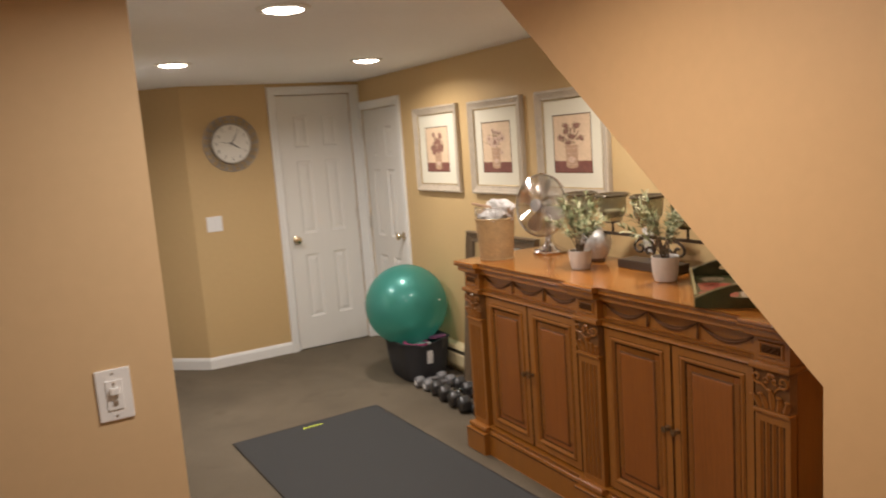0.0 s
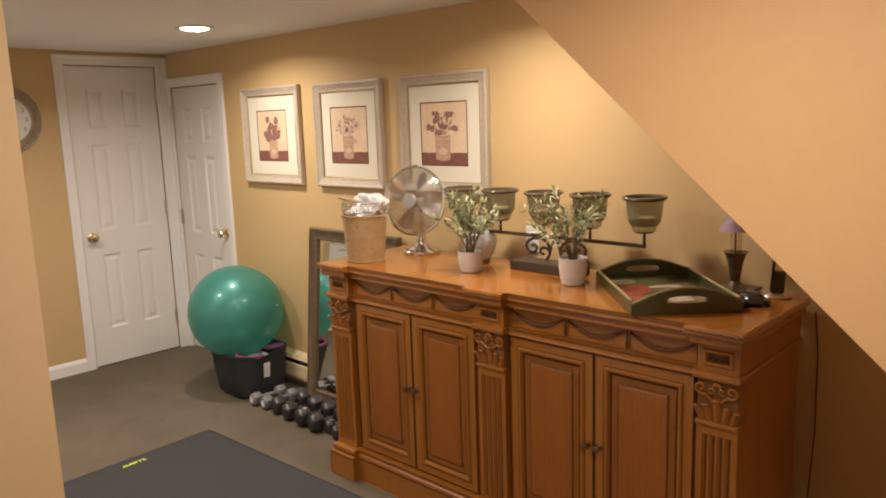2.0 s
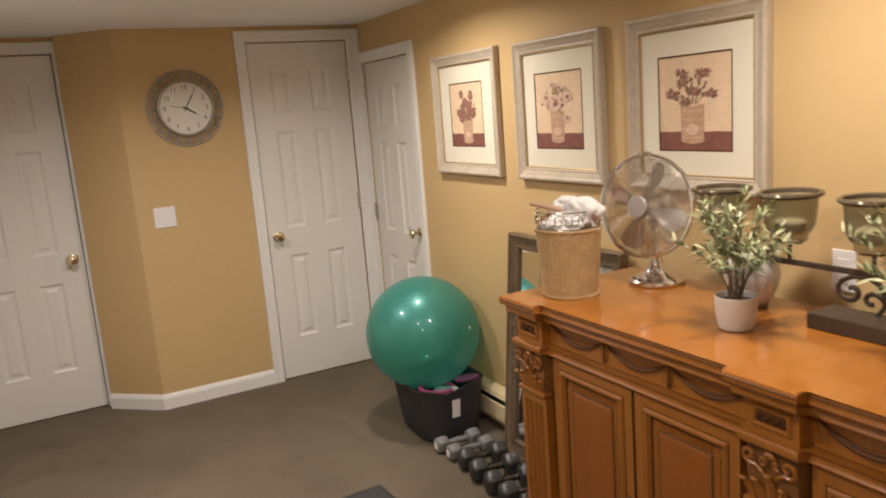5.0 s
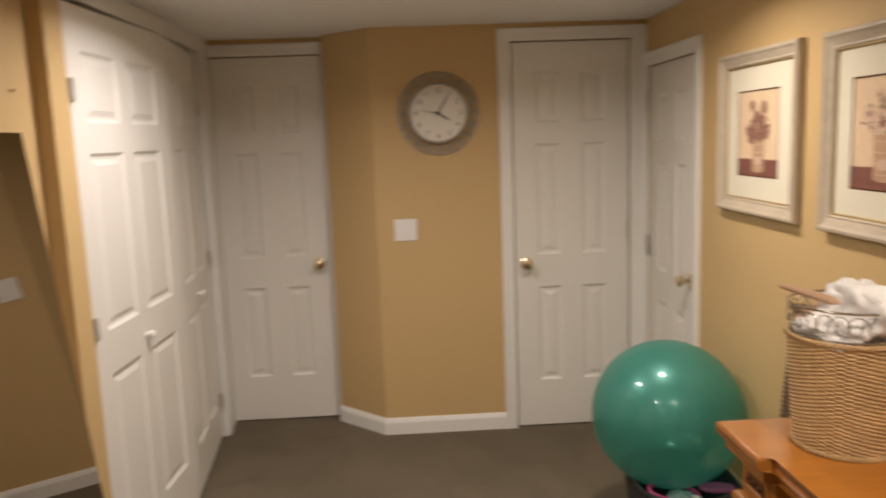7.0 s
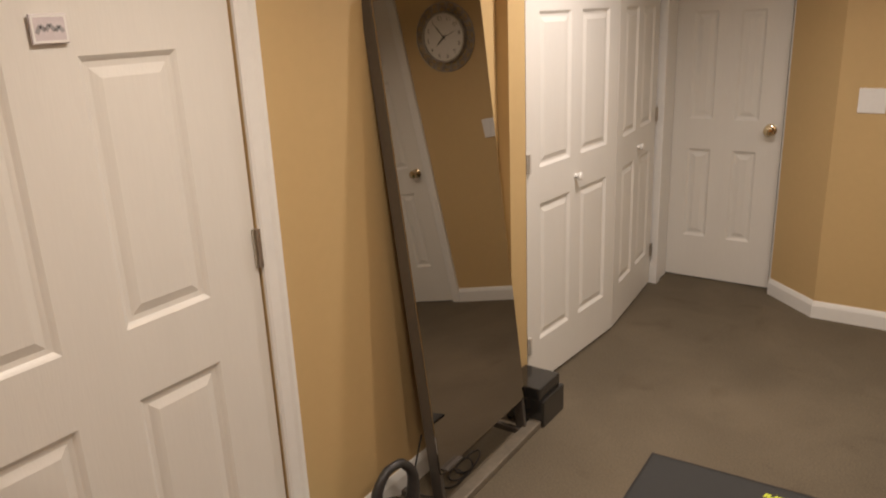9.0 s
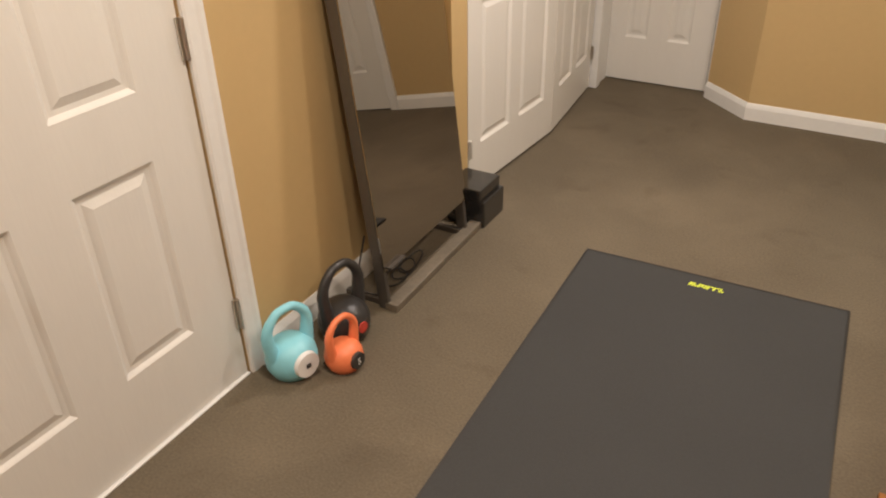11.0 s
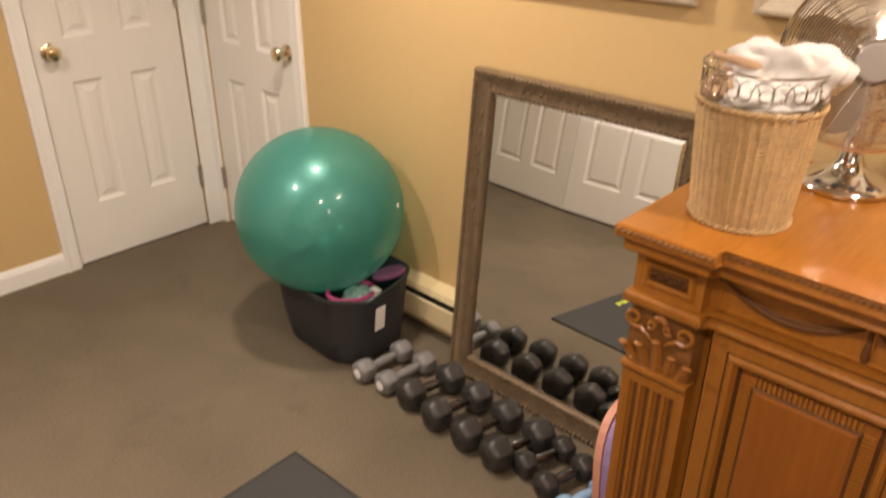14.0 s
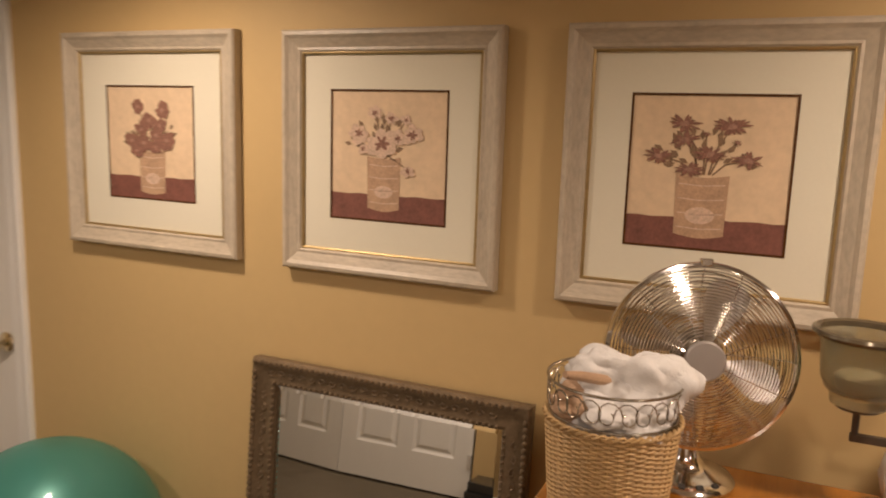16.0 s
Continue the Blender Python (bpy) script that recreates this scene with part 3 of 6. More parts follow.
    box(bm, (x0 + 0.030, -0.0365, 0.892), (x1 - 0.030, -0.033, 0.916), 0.002)
    for i in range(9):
        xx = x0 + 0.034 + i * (w - 0.068) / 8
        bmesh.ops.create_icosphere(bm, subdivisions=1, radius=0.0052, matrix=Matrix.Translation((xx, -0.0375, 0.904 + 0.005 * math.sin(2.1 * i))))
    part("carved_inlay", bm, GLAZE, blk)


for a, b in PIL:
    pilaster(a, b)


def cabinet_door(x0, x1, knob_side):
    z0, z1 = 0.152, 0.832
    bm = fresh()
    rings = [(0, 0.004), (0.004, 0.0), (0.036, 0.0), (0.042, -0.007), (0.049, -0.006), (0.055, 0.006), (0.062, 0.009)]
    ringed(bm, x0, x1, z0, z1, rings, y=-0.012, fill=False, mats=[1, 0, 0, 0, 0, 1])
    ringed(bm, x0, x1, z0, z1, [(0, 0.004), (0, 0.02)], y=-0.012, fill=False)
    leaf = part("cabinet_door", bm, [OAK, GLAZE, DARKWOOD], sb, "panelled door with a raised reddish field")
    bm = fresh()
    ringed(bm, x0 + 0.062, x1 - 0.062, z0 + 0.062, z1 - 0.062, [(0, 0.009), (0.022, 0.009), (0.0225, 0.006), (0.027, 0.0028), (0.033, 0.001)], y=-0.012, mats=[0, 2, 2, 0, 0])
    part("raised_panel", bm, [CHERRY, GLAZE, DARKWOOD], leaf, "reddish-brown raised field")
    # dark glaze lines in the mouldings and a ribbed border
    bm = fresh()
    for inset, d in ((0.0335, -0.0125), (0.0555, -0.0052)):
        ringed(bm, x0 + inset, x1 - inset, z0 + inset, z1 - inset, [(0, d), (0.0028, d)], fill=False)
    tagged(part("glaze_line", bm, GLAZE, leaf), kind="stuff")
    bm = fresh()
    for side in (0, 1):
        xx = x0 + 0.0635 if side == 0 else x1 - 0.0835
        n = 58
        for i in range(n):
            z = z1 - 0.088 - i * 0.0085
            box(bm, (xx, -0.0065, z), (xx + 0.020, -0.0022, z + 0.0046))
    nx = int((x1 - x0 - 0.168) / 0.0085)
    for i in range(nx):
        xx = x0 + 0.085 + i * 0.0085
        box(bm, (xx, -0.0065, z1 - 0.0835), (xx + 0.0046, -0.0022, z1 - 0.0635))
    tagged(part("ribbed_border", bm, OAK, leaf), kind="stuff")
    bm = fresh()
    xk = x1 - 0.020 if knob_side else x0 + 0.020
    lathe(bm, [(0, 0), (0.012, 0), (0.011, 0.003), (0.005, 0.006), (0.0045, 0.014), (0.010, 0.018), (0.013, 0.024), (0.011, 0.030), (0, 0.033)], 16, at(xk, -0.012, 0.508) @ Matrix.Rotation(radians(90), 4, "X"))
    part("knob", bm, BRONZE, leaf, "small dark bronze knob", smooth=True)


for a, b in ((0.168, 0.516, ), (1.035, 1.388)):
    mid = b
    cabinet_door(a, mid, 1)
    cabinet_door(mid + 0.004, mid + (mid - a), 0)


def swags(x0, x1, count):
    """Carved swags with tassels on the frieze."""
    w = (x1 - x0) / count
    for i in range(count):
        a = x0 + i * w
        bm = fresh()
        ringed(bm, a + 0.003, a + w - 0.003, 0.8665, 0.9415, [(0, 0), (0.001, -0.0045), (0.004, -0.0045), (0.006, -0.0005)], y=-0.0005, fill=False)
        part("swag_frame", bm, OAK, sb)
        bm = fresh()
        for drop, r in ((0.038, 0.0050), (0.029, 0.0032)):
            pts = [(a + w * (0.04 + 0.92 * k / 14), -0.0035, 0.925 - drop * (1 - (2 * k / 14 - 1) ** 2)) for k in range(15)]
            tube(bm, pts, [r * (0.5 + 0.7 * math.sin(math.pi * k / 14)) for k in range(15)], 6)
        part("swag", bm, DARKWOOD, sb, "carved hanging swag", smooth=True)
        bm = fresh()
        if i:
            lathe(bm, [(0, 0.932), (0.005, 0.928), (0.003, 0.918), (0.005, 0.905), (0.0075, 0.880), (0.006, 0.873), (0, 0.872)], 10, at(a, -0.004, 0))
        else:
            bmesh.ops.create_icosphere(bm, subdivisions=1, radius=0.007, matrix=Matrix.Translation((a + 0.004, -0.004, 0.926)))
        part("tassel", bm, DARKWOOD, sb, smooth=True)


swags(PIL[0][1] + 0.012, PIL[1][0] - 0.012, 3)
swags(PIL[1][1] + 0.012, PIL[2][0] - 0.012, 3)


# ---- on the walls ----
FRAMEWOOD = material("whitewashed_frame_wood", (0.48, 0.41, 0.315), 0.42, vary=0.22, scale=7, grain=55, stretch=(1, 6, 1), bump=0.1, bump_scale=80)
GOLD = material("dull_gold_fillet", (0.45, 0.33, 0.16), 0.35, metal=0.7, vary=0.15)
MATBOARD = material("cream_mat_board", (0.72, 0.68, 0.55), 0.8, vary=0.02, grain=200)
PAPER = material("faded_peach_paper", (0.70, 0.525, 0.35), 0.75, vary=0.12, scale=9, grain=60)
CLARET = material("dull_claret_ink", (0.20, 0.075, 0.055), 0.7, vary=0.3, scale=40, grain=140)
CAN = material("sepia_can_ink", (0.47, 0.30, 0.19), 0.7, vary=0.25, scale=70, grain=240)
PETAL = material("faded_plum_ink", (0.25, 0.12, 0.085), 0.75, vary=0.45, scale=120, grain=300)
HEART = material("sepia_heart_ink", (0.36, 0.20, 0.15), 0.75, vary=0.4, scale=120, grain=300)
PETAL_LIGHT = material("pale_petal_ink", (0.62, 0.445, 0.335), 0.75, vary=0.3, scale=120, grain=300)
LEAFINK = material("olive_leaf_ink", (0.24, 0.15, 0.09), 0.75, vary=0.3, scale=120, grain=300)


def flat_shape(bm, pts, y):
    bm.faces.new([bm.verts.new((u, y, v)) for u, v in pts])


def blossom(bm, x, z, r, petals, y, rng, slim=0.5, flat=0.72):
    """A many-petalled flower drawn flat, its petals uneven and its face tipped."""
    turn, tip = rng.uniform(0, 6.3), rng.uniform(-0.35, 0.35)
    ct, st = math.cos(tip), math.sin(tip)
    for k in range(petals):
        a = turn + 2 * math.pi * k / petals + rng.uniform(-0.22, 0.22)
        rr = r * rng.uniform(0.72, 1.12)
        w = slim * rr * rng.uniform(0.7, 1.1)
        pts = []
        for u, v in ((0.0, -0.25), (0.4, -0.46), (0.75, -0.42), (1.0, -0.06), (0.95, 0.16), (0.7, 0.45), (0.35, 0.42), (0.0, 0.25)):
            px, pz = rr * u * math.cos(a) - w * v * math.sin(a), (rr * u * math.sin(a) + w * v * math.cos(a)) * flat
            pts.append((x + px * ct - pz * st, z + px * st + pz * ct))
        flat_shape(bm, pts, y - 0.00001 * k)


def stroke(bm, pts, w, y):
    for (a, b), (c, d) in zip(pts, pts[1:]):
        n = Vector((d - b, a - c)).normalized() * w / 2
        flat_shape(bm, [(a - n.x, b - n.y), (c - n.x, d - n.y), (c + n.x, d + n.y), (a + n.x, b + n.y)], y)


def picture(y0, w, seed, z0=1.262, h=0.562, flowers=(), can=(0.46, 0.17, 0.22, 0.36), petals=9, pale=False):
    """A framed print; y0 is its north edge. flowers: (x, z, radius) in shares of the print."""
    rng = random.Random(seed)
    pic = thing("framed_print", "square whitewashed frame with a faded print of flowers in a can", "picture", at(-0.002, y0, z0, FACE_W), group="three framed flower prints")
    bm = fresh()
    ringed(bm, 0, w, 0, h, [(0, 0), (0, -0.024), (0.004, -0.029), (0.012, -0.030), (0.020, -0.024), (0.040, -0.016), (0.046, -0.017), (0.050, -0.013), (0.050, -0.006)], fill=False)
    part("frame", bm, FRAMEWOOD, pic, "whitewashed moulded wooden frame")
    bm = fresh()
    ringed(bm, 0.050, w - 0.050, 0.050, h - 0.050, [(0, -0.013), (0.003, -0.0145), (0.006, -0.012), (0.006, -0.006)], fill=False)
    part("fillet", bm, GOLD, pic, "thin dull gold inner fillet")
    s = 0.303
    ax, az = (w - s) / 2, (h - s) / 2 - 0.002
    bm = fresh()
    corners = lambda l, b, r, t, y: [bm.verts.new(p) for p in ((l, y, b), (r, y, b), (r, y, t), (l, y, t))]
    loops = [corners(0.054, 0.054, w - 0.054, h - 0.054, -0.0075), corners(ax, az, ax + s, az + s, -0.0075), corners(ax + 0.0015, az + 0.0015, ax + s - 0.0015, az + s - 0.0015, -0.0058)]
    for p, q in zip(loops, loops[1:]):
        for i in range(4):
            bm.faces.new((p[i], p[(i + 1) % 4], q[(i + 1) % 4], q[i]))
    part("mat_board", bm, MATBOARD, pic, "cream mat board")
    bm = fresh()
    ringed(bm, ax, w - ax, az, az + s, [(-0.001, -0.0082), (0.0035, -0.0082)], fill=False)
    part("inner_line", bm, GLAZE, pic, "dark line round the print")
    pr = fresh()
    flat_shape(pr, [(ax, az), (ax + s, az), (ax + s, az + s), (ax, az + s)], -0.0060)
    art = part("print", pr, PAPER, pic, "faded sepia and claret flower print")
    bm = fresh()
    flat_shape(bm, [(ax, az)] + [(ax + s, az)] + [(ax + s * (1 - k / 12), az + s * (0.205 + 0.004 * math.sin(2.1 * k + seed))) for k in range(13)], -0.0064)
    part("table", bm, CLARET, art)
    cx, cz, cw, ch = (ax + s * can[0], az + s * can[1], s * can[2], s * can[3])
    bm = fresh()
    low = [(cx - cw / 2 * 0.94 + cw * 0.94 * k / 8, cz - 0.012 * math.sin(math.pi * k / 8) * 0.6) for k in range(9)]
    top = [(cx + cw / 2 - cw * k / 8, cz + ch - 0.006 * math.sin(math.pi * k / 8)) for k in range(9)]
    flat_shape(bm, low + top, -0.0068)
    part("can", bm, CAN, art)
    bm = fresh()
    for k in range(4):
        z = cz + ch * (0.12 + 0.24 * k)
        stroke(bm, [(cx - cw * 0.43, z), (cx, z - 0.003), (cx + cw * 0.43, z)], 0.0022, -0.0071)
    flat_shape(bm, [(cx + cw * 0.28 * math.cos(a), cz + ch * 0.32 + cw * 0.17 * math.sin(a)) for a in [2 * math.pi * k / 14 for k in range(14)]], -0.0071)
    tagged(part("can_banding", bm, PETAL_LIGHT, art), kind="stuff")
    bm = fresh()
    for fx, fz, fr in flowers:
        stroke(bm, [(cx + cw * 0.2 * (fx - can[0]) / 0.3, cz + ch), ((cx + ax + s * fx) / 2, (cz + ch + az + s * fz) / 2 + 0.006), (ax + s * fx, az + s * fz)], 0.0032, -0.0068)
    for k in range(30):
        a = rng.uniform(0.1, 3.04)
        r0 = rng.uniform(0.02, 0.07)
        px, pz = cx + r0 * math.cos(a) * 1.3, cz + ch + 0.01 + r0 * math.sin(a)
        flat_shape(bm, [(px, pz), (px + 0.011 * math.cos(a + 0.5), pz + 0.011 * math.sin(a + 0.5)), (px + 0.02 * math.cos(a), pz + 0.02 * math.sin(a)), (px + 0.011 * math.cos(a - 0.5), pz + 0.011 * math.sin(a - 0.5))], -0.0070 - 0.00002 * k)
    tagged(part("stalk_drawing", bm, LEAFINK, art), kind="stuff")
    bm, bc = fresh(), fresh()
    for k, (fx, fz, fr) in enumerate(flowers):
        blossom(bm, ax + s * fx, az + s * fz, s * fr * 1.18, petals, -0.0075 - 0.0002 * k, rng, 0.26 if petals > 10 else 0.85, 0.52 if petals > 10 else 0.88)
        blossom(bc, ax + s * fx, az + s * fz, s * fr * (0.55 if pale else 0.36), petals, -0.0077 - 0.0002 * k, rng, 0.5, 0.62 if petals > 10 else 0.88)
    tagged(part("blossom_drawing", bm, PETAL_LIGHT if pale else PETAL, art), kind="stuff")
    tagged(part("blossom_centring", bc, PETAL if pale else HEART, art), kind="stuff")
    return pic


picture(-0.976, 0.594, 1, h=0.577, can=(0.515, 0.07, 0.30, 0.37), petals=8,
        flowers=((0.36, 0.82, 0.070), (0.64, 0.79, 0.080), (0.49, 0.70, 0.075), (0.62, 0.66, 0.070), (0.40, 0.62, 0.070), (0.29, 0.52, 0.080), (0.57, 0.57, 0.075), (0.69, 0.53, 0.085), (0.43, 0.50, 0.080), (0.35, 0.43, 0.065), (0.57, 0.47, 0.065)))
picture(-1.711, 0.561, 2, h=0.570, can=(0.47, 0.10, 0.29, 0.40), petals=6, pale=True,
        flowers=((0.39, 0.83, 0.060), (0.53, 0.79, 0.060), (0.66, 0.78, 0.045), (0.25, 0.67, 0.085), (0.71, 0.67, 0.085), (0.59, 0.64, 0.065), (0.45, 0.60, 0.125), (0.68, 0.40, 0.055), (0.29, 0.55, 0.045)))
picture(-2.408, 0.570, 3, h=0.570, can=(0.475, 0.10, 0.33, 0.39), petals=18,
        flowers=((0.34, 0.81, 0.095), (0.63, 0.80, 0.100), (0.35, 0.71, 0.085), (0.19, 0.60, 0.085), (0.51, 0.62, 0.090), (0.74, 0.59, 0.090), (0.39, 0.52, 0.080), (0.48, 0.75, 0.024), (0.67, 0.70, 0.026)))

# wall clock
PEWTER = material("pewter_filigree", (0.42, 0.38, 0.32), 0.42, metal=0.55, vary=0.35, scale=30, grain=120, bump=0.3, bump_scale=150)
DIAL = material("aged_white_dial", (0.76, 0.73, 0.66), 0.5, vary=0.04, scale=14)
INK = material("black_ink", (0.035, 0.031, 0.028), 0.5, vary=0.1)
DIALINK = material("faded_dial_ink", (0.16, 0.14, 0.12), 0.6, vary=0.2)
clock = thing("wall_clock", "round wall clock with white dial and pewter filigree ring", "clock", at(-1.074, -0.001, 1.696))
FLAT = Matrix.Rotation(radians(90), 4, "X")
bm = fresh()
lathe(bm, [(0.141, 0.0), (0.141, 0.030), (0.146, 0.035), (0.152, 0.033), (0.155, 0.024), (0.156, 0.0)], 64, FLAT)
ring = part("ring", bm, PEWTER, clock, "dull pewter bezel", smooth=True)
bm = fresh()
tube(bm, [(0.206 * math.cos(a), -0.007, 0.206 * math.sin(a)) for a in [2 * math.pi * k / 72 for k in range(72)]], 0.0042, 8, closed=True)
part("outer_hoop", bm, PEWTER, ring, "round metal hoop", smooth=True)
bm = fresh()
for k in range(20):
    for flip in (-1, 1):
        spin = Matrix.Rotation(2 * math.pi * (k + 0.25 * flip) / 20, 4, "Y")
        size = 0.0195 if flip > 0 else 0.0160
        pts = [spin @ Vector((0.181 - 0.003 * flip + (size - 0.0014 * j) * math.cos(0.72 * j), -0.010, flip * (size - 0.0014 * j) * math.sin(0.72 * j))) for j in range(11)]
        tube(bm, pts, 0.0036, 6)
    spin = Matrix.Rotation(2 * math.pi * k / 20, 4, "Y")
    tube(bm, [spin @ Vector((r, -0.009, z)) for r, z in ((0.155, 0.004), (0.169, -0.005), (0.188, 0.005), (0.205, -0.003))], [0.003, 0.0058, 0.0058, 0.003], 6)
tagged(part("filigree", bm, PEWTER, ring, "openwork metal scrolls", smooth=True), kind="stuff")
bm = fresh()
lathe(bm, [(0, 0.020), (0.142, 0.020)], 48, FLAT)
dial = part("dial", bm, DIAL, clock, "white dial with dark numerals")


def words(text, size, mat, parent, m, name="lettering", label="", extrude=0.0002, align="CENTER"):
    """Writing as a mesh, in Blender's own font."""
    cu = bpy.data.curves.new(name, "FONT")
    cu.body, cu.size, cu.extrude = text, size, extrude
    cu.align_x, cu.align_y = align, "CENTER"
    tmp = bpy.data.objects.new(name, cu)
    scene.collection.objects.link(tmp)
    bpy.context.view_layer.update()
    me = bpy.data.meshes.new_from_object(tmp.evaluated_get(bpy.context.evaluated_depsgraph_get()))
    bpy.data.objects.remove(tmp)
    bpy.data.curves.remove(cu)
    me.materials.clear()
    me.materials.append(mat)
    ob = new(name, me)
    ob.parent = parent
    ob.matrix_basis = m
    if label:
        ob["label"] = label
    return ob


for k in range(1, 13):
    a = math.pi / 2 - 2 * math.pi * k / 12
    words(str(k), 0.036, DIALINK, dial, at(0.114 * math.cos(a), -0.0206, 0.114 * math.sin(a)) @ FLAT, "numeral")
for k, (length, width, angle) in enumerate(((0.078, 0.0065, 122.5), (0.112, 0.0045, 30.0), (0.105, 0.0018, 281.0))):
    bm = fresh()
    prism(bm, [(-width / 2, -0.018), (width / 2, -0.018), (width * 0.7, length * 0.6), (0, length), (-width * 0.7, length * 0.6)], 0.0012, axis="y", at=-0.0225 - 0.0018 * k)
    part(("hour_hand", "minute_hand", "second_hand")[k], bm, INK, clock, "dark metal hand", m=Matrix.Rotation(radians(angle), 4, "Y"))
bm = fresh()
lathe(bm, [(0, 0.03), (0.006, 0.029), (0.007, 0.02)], 14, FLAT)
part("pivot", bm, INK, clock)


def switch_plate(m, w, h, rockers, label):
    sw = thing("light_switch", label, "light switch", m)
    bm = fresh()
    box(bm, (-w / 2, -0.006, -h / 2), (w / 2, 0, h / 2), 0.003)
    part("plate", bm, PLASTIC_W, sw)
    for k in range(rockers):
        x = (k - (rockers - 1) / 2) * 0.046
        bm = fresh()
        prism(bm, [(-0.006, -0.033), (-0.0105, -0.033), (-0.0065, 0.033), (-0.006, 0.033)], 0.033, axis="x", at=x - 0.0165)
        part("rocker", bm, PLASTIC_W, sw)
        for s in (-1, 1):
            bm = fresh()
            lathe(bm, [(0, 0.0072), (0.0028, 0.007), (0.003, 0.006)], 10, at(x, 0, s * 0.048) @ FLAT)
            part("screw", bm, PLASTIC_W, sw)
    return sw


switch_plate(at(-1.264, -0.0005, 1.106), 0.116, 0.114, 2, "white double light switch with rocker paddles")
dim = thing("dimmer_switch", "white wall dimmer with a sliding knob", "dimmer switch", at(-2.427, SOUTH - 0.0005, 1.118))
bm = fresh()
box(bm, (-0.036, -0.006, -0.058), (0.036, 0, 0.058), 0.003)
part("plate", bm, PLASTIC_W, dim)
bm = fresh()
box(bm, (-0.017, -0.009, -0.033), (0.017, -0.005, 0.033), 0.001)
part("insert", bm, PLASTIC_W, dim)
bm = fresh()
box(bm, (-0.0025, -0.0094, -0.004), (0.0025, -0.0088, 0.029))
part("slot", bm, STEEL, dim)
bm = fresh()
box(bm, (-0.010, -0.020, 0.002), (0.010, -0.009, 0.018), 0.003)
part("slider", bm, PLASTIC_W, dim)
bm = fresh()
box(bm, (-0.005, -0.012, -0.022), (0.005, -0.009, -0.012), 0.001)
part("button", bm, STEEL, dim)
for s in (-1, 1):
    bm = fresh()
    lathe(bm, [(0, 0.0075), (0.003, 0.007), (0.003, 0.006)], 10, at(0, 0, s * 0.048) @ FLAT)
    part("screw", bm, STEEL, dim)

# small sign on the wide door
SIGN = material("pale_lilac_card", (0.62, 0.56, 0.58), 0.6, vary=0.08)
GREY_INK = material("grey_green_ink", (0.36, 0.35, 0.36), 0.6, vary=0.2)
sign = thing("door_sign", "small pale card with a grey drawing stuck on the door", "sign", at(WEST + 0.001, -3.222, 1.578, FACE_E))
bm = fresh()
box(bm, (-0.036, -0.006, -0.027), (0.036, 0, 0.027), 0.002)
part("card", bm, SIGN, sign)
bm = fresh()
ringed(bm, -0.034, 0.034, -0.025, 0.025, [(0, -0.0065), (0.004, -0.0065)], fill=False)
part("border", bm, PLASTIC_W, sign)
bm = fresh()
stroke(bm, [(-0.026, -0.008), (-0.018, 0.006), (-0.008, -0.003), (0.0, 0.008), (0.010, -0.004), (0.018, 0.005), (0.026, -0.006)], 0.008, -0.0068)
part("drawing", bm, GREY_INK, sign)

# baseboard heater along the east wall
HEATER = material("cream_enamel", (0.66, 0.55, 0.33), 0.4, vary=0.06, scale=5)
DARKGAP = material("dark_metal", (0.03, 0.028, 0.026), 0.5, metal=0.3, vary=0.2)
heat = thing("baseboard_heater", "cream enamelled hot-water baseboard heater along the wall", "heater", at(0, -0.75, 0, FACE_W))
L = 4.0
bm = fresh()
prism(bm, [(-0.004, 0.02), (-0.055, 0.055), (-0.062, 0.075), (-0.062, 0.150), (-0.056, 0.154), (-0.056, 0.06), (-0.004, 0.03)], L, axis="x")
part("front_panel", bm, HEATER, heat)
bm = fresh()
prism(bm, [(0, 0.0), (-0.004, 0.0), (-0.004, 0.205), (-0.05, 0.196), (-0.056, 0.180), (-0.060, 0.182), (-0.052, 0.203), (0, 0.215)], L, axis="x")
part("back_panel", bm, HEATER, heat)
bm = fresh()
box(bm, (0.01, -0.050, 0.10), (L - 0.01, -0.008, 0.16))
part("fins", bm, DARKGAP, heat)
bm = fresh()
box(bm, (0.0, -0.066, 0.0), (0.012, -0.0045, 0.205), 0.003)
part("end_cap", bm, HEATER, heat)
# two nails in the west wall
first = None
for y, z in ((-2.65, 1.721), (-1.709, 1.748)):
    if first is None:
        first = thing("wall_nail", "small rusty nail stuck in the yellow wall", "nail", at(WEST, y, z, FACE_E), group="nails in the wall")
        bm = fresh()
        lathe(bm, [(0, 0.008), (0.0045, 0.007), (0.005, 0.005), (0.002, 0.004), (0.002, 0.0)], 10, FLAT)
        part("nail_head", bm, EDGE, first, smooth=True)
    else:
        copy_thing(first, at(WEST, y, z, FACE_E))
# cord on the wall near the stairs
bm = fresh()
tube(bm, [(-0.006, -4.392, 0.93), (-0.006, -4.397, 0.88), (-0.008, -4.404, 0.82), (-0.006, -4.406, 0.77), (-0.008, -4.41, 0.5), (-0.06, -4.41, 0.24), (-0.075, -4.41, 0.1), (-0.08, -4.41, 0.004)], 0.0022, 6)
tagged(part("power_cable", bm, GLAZE), "thin brown cable hanging down the wall", "cable")


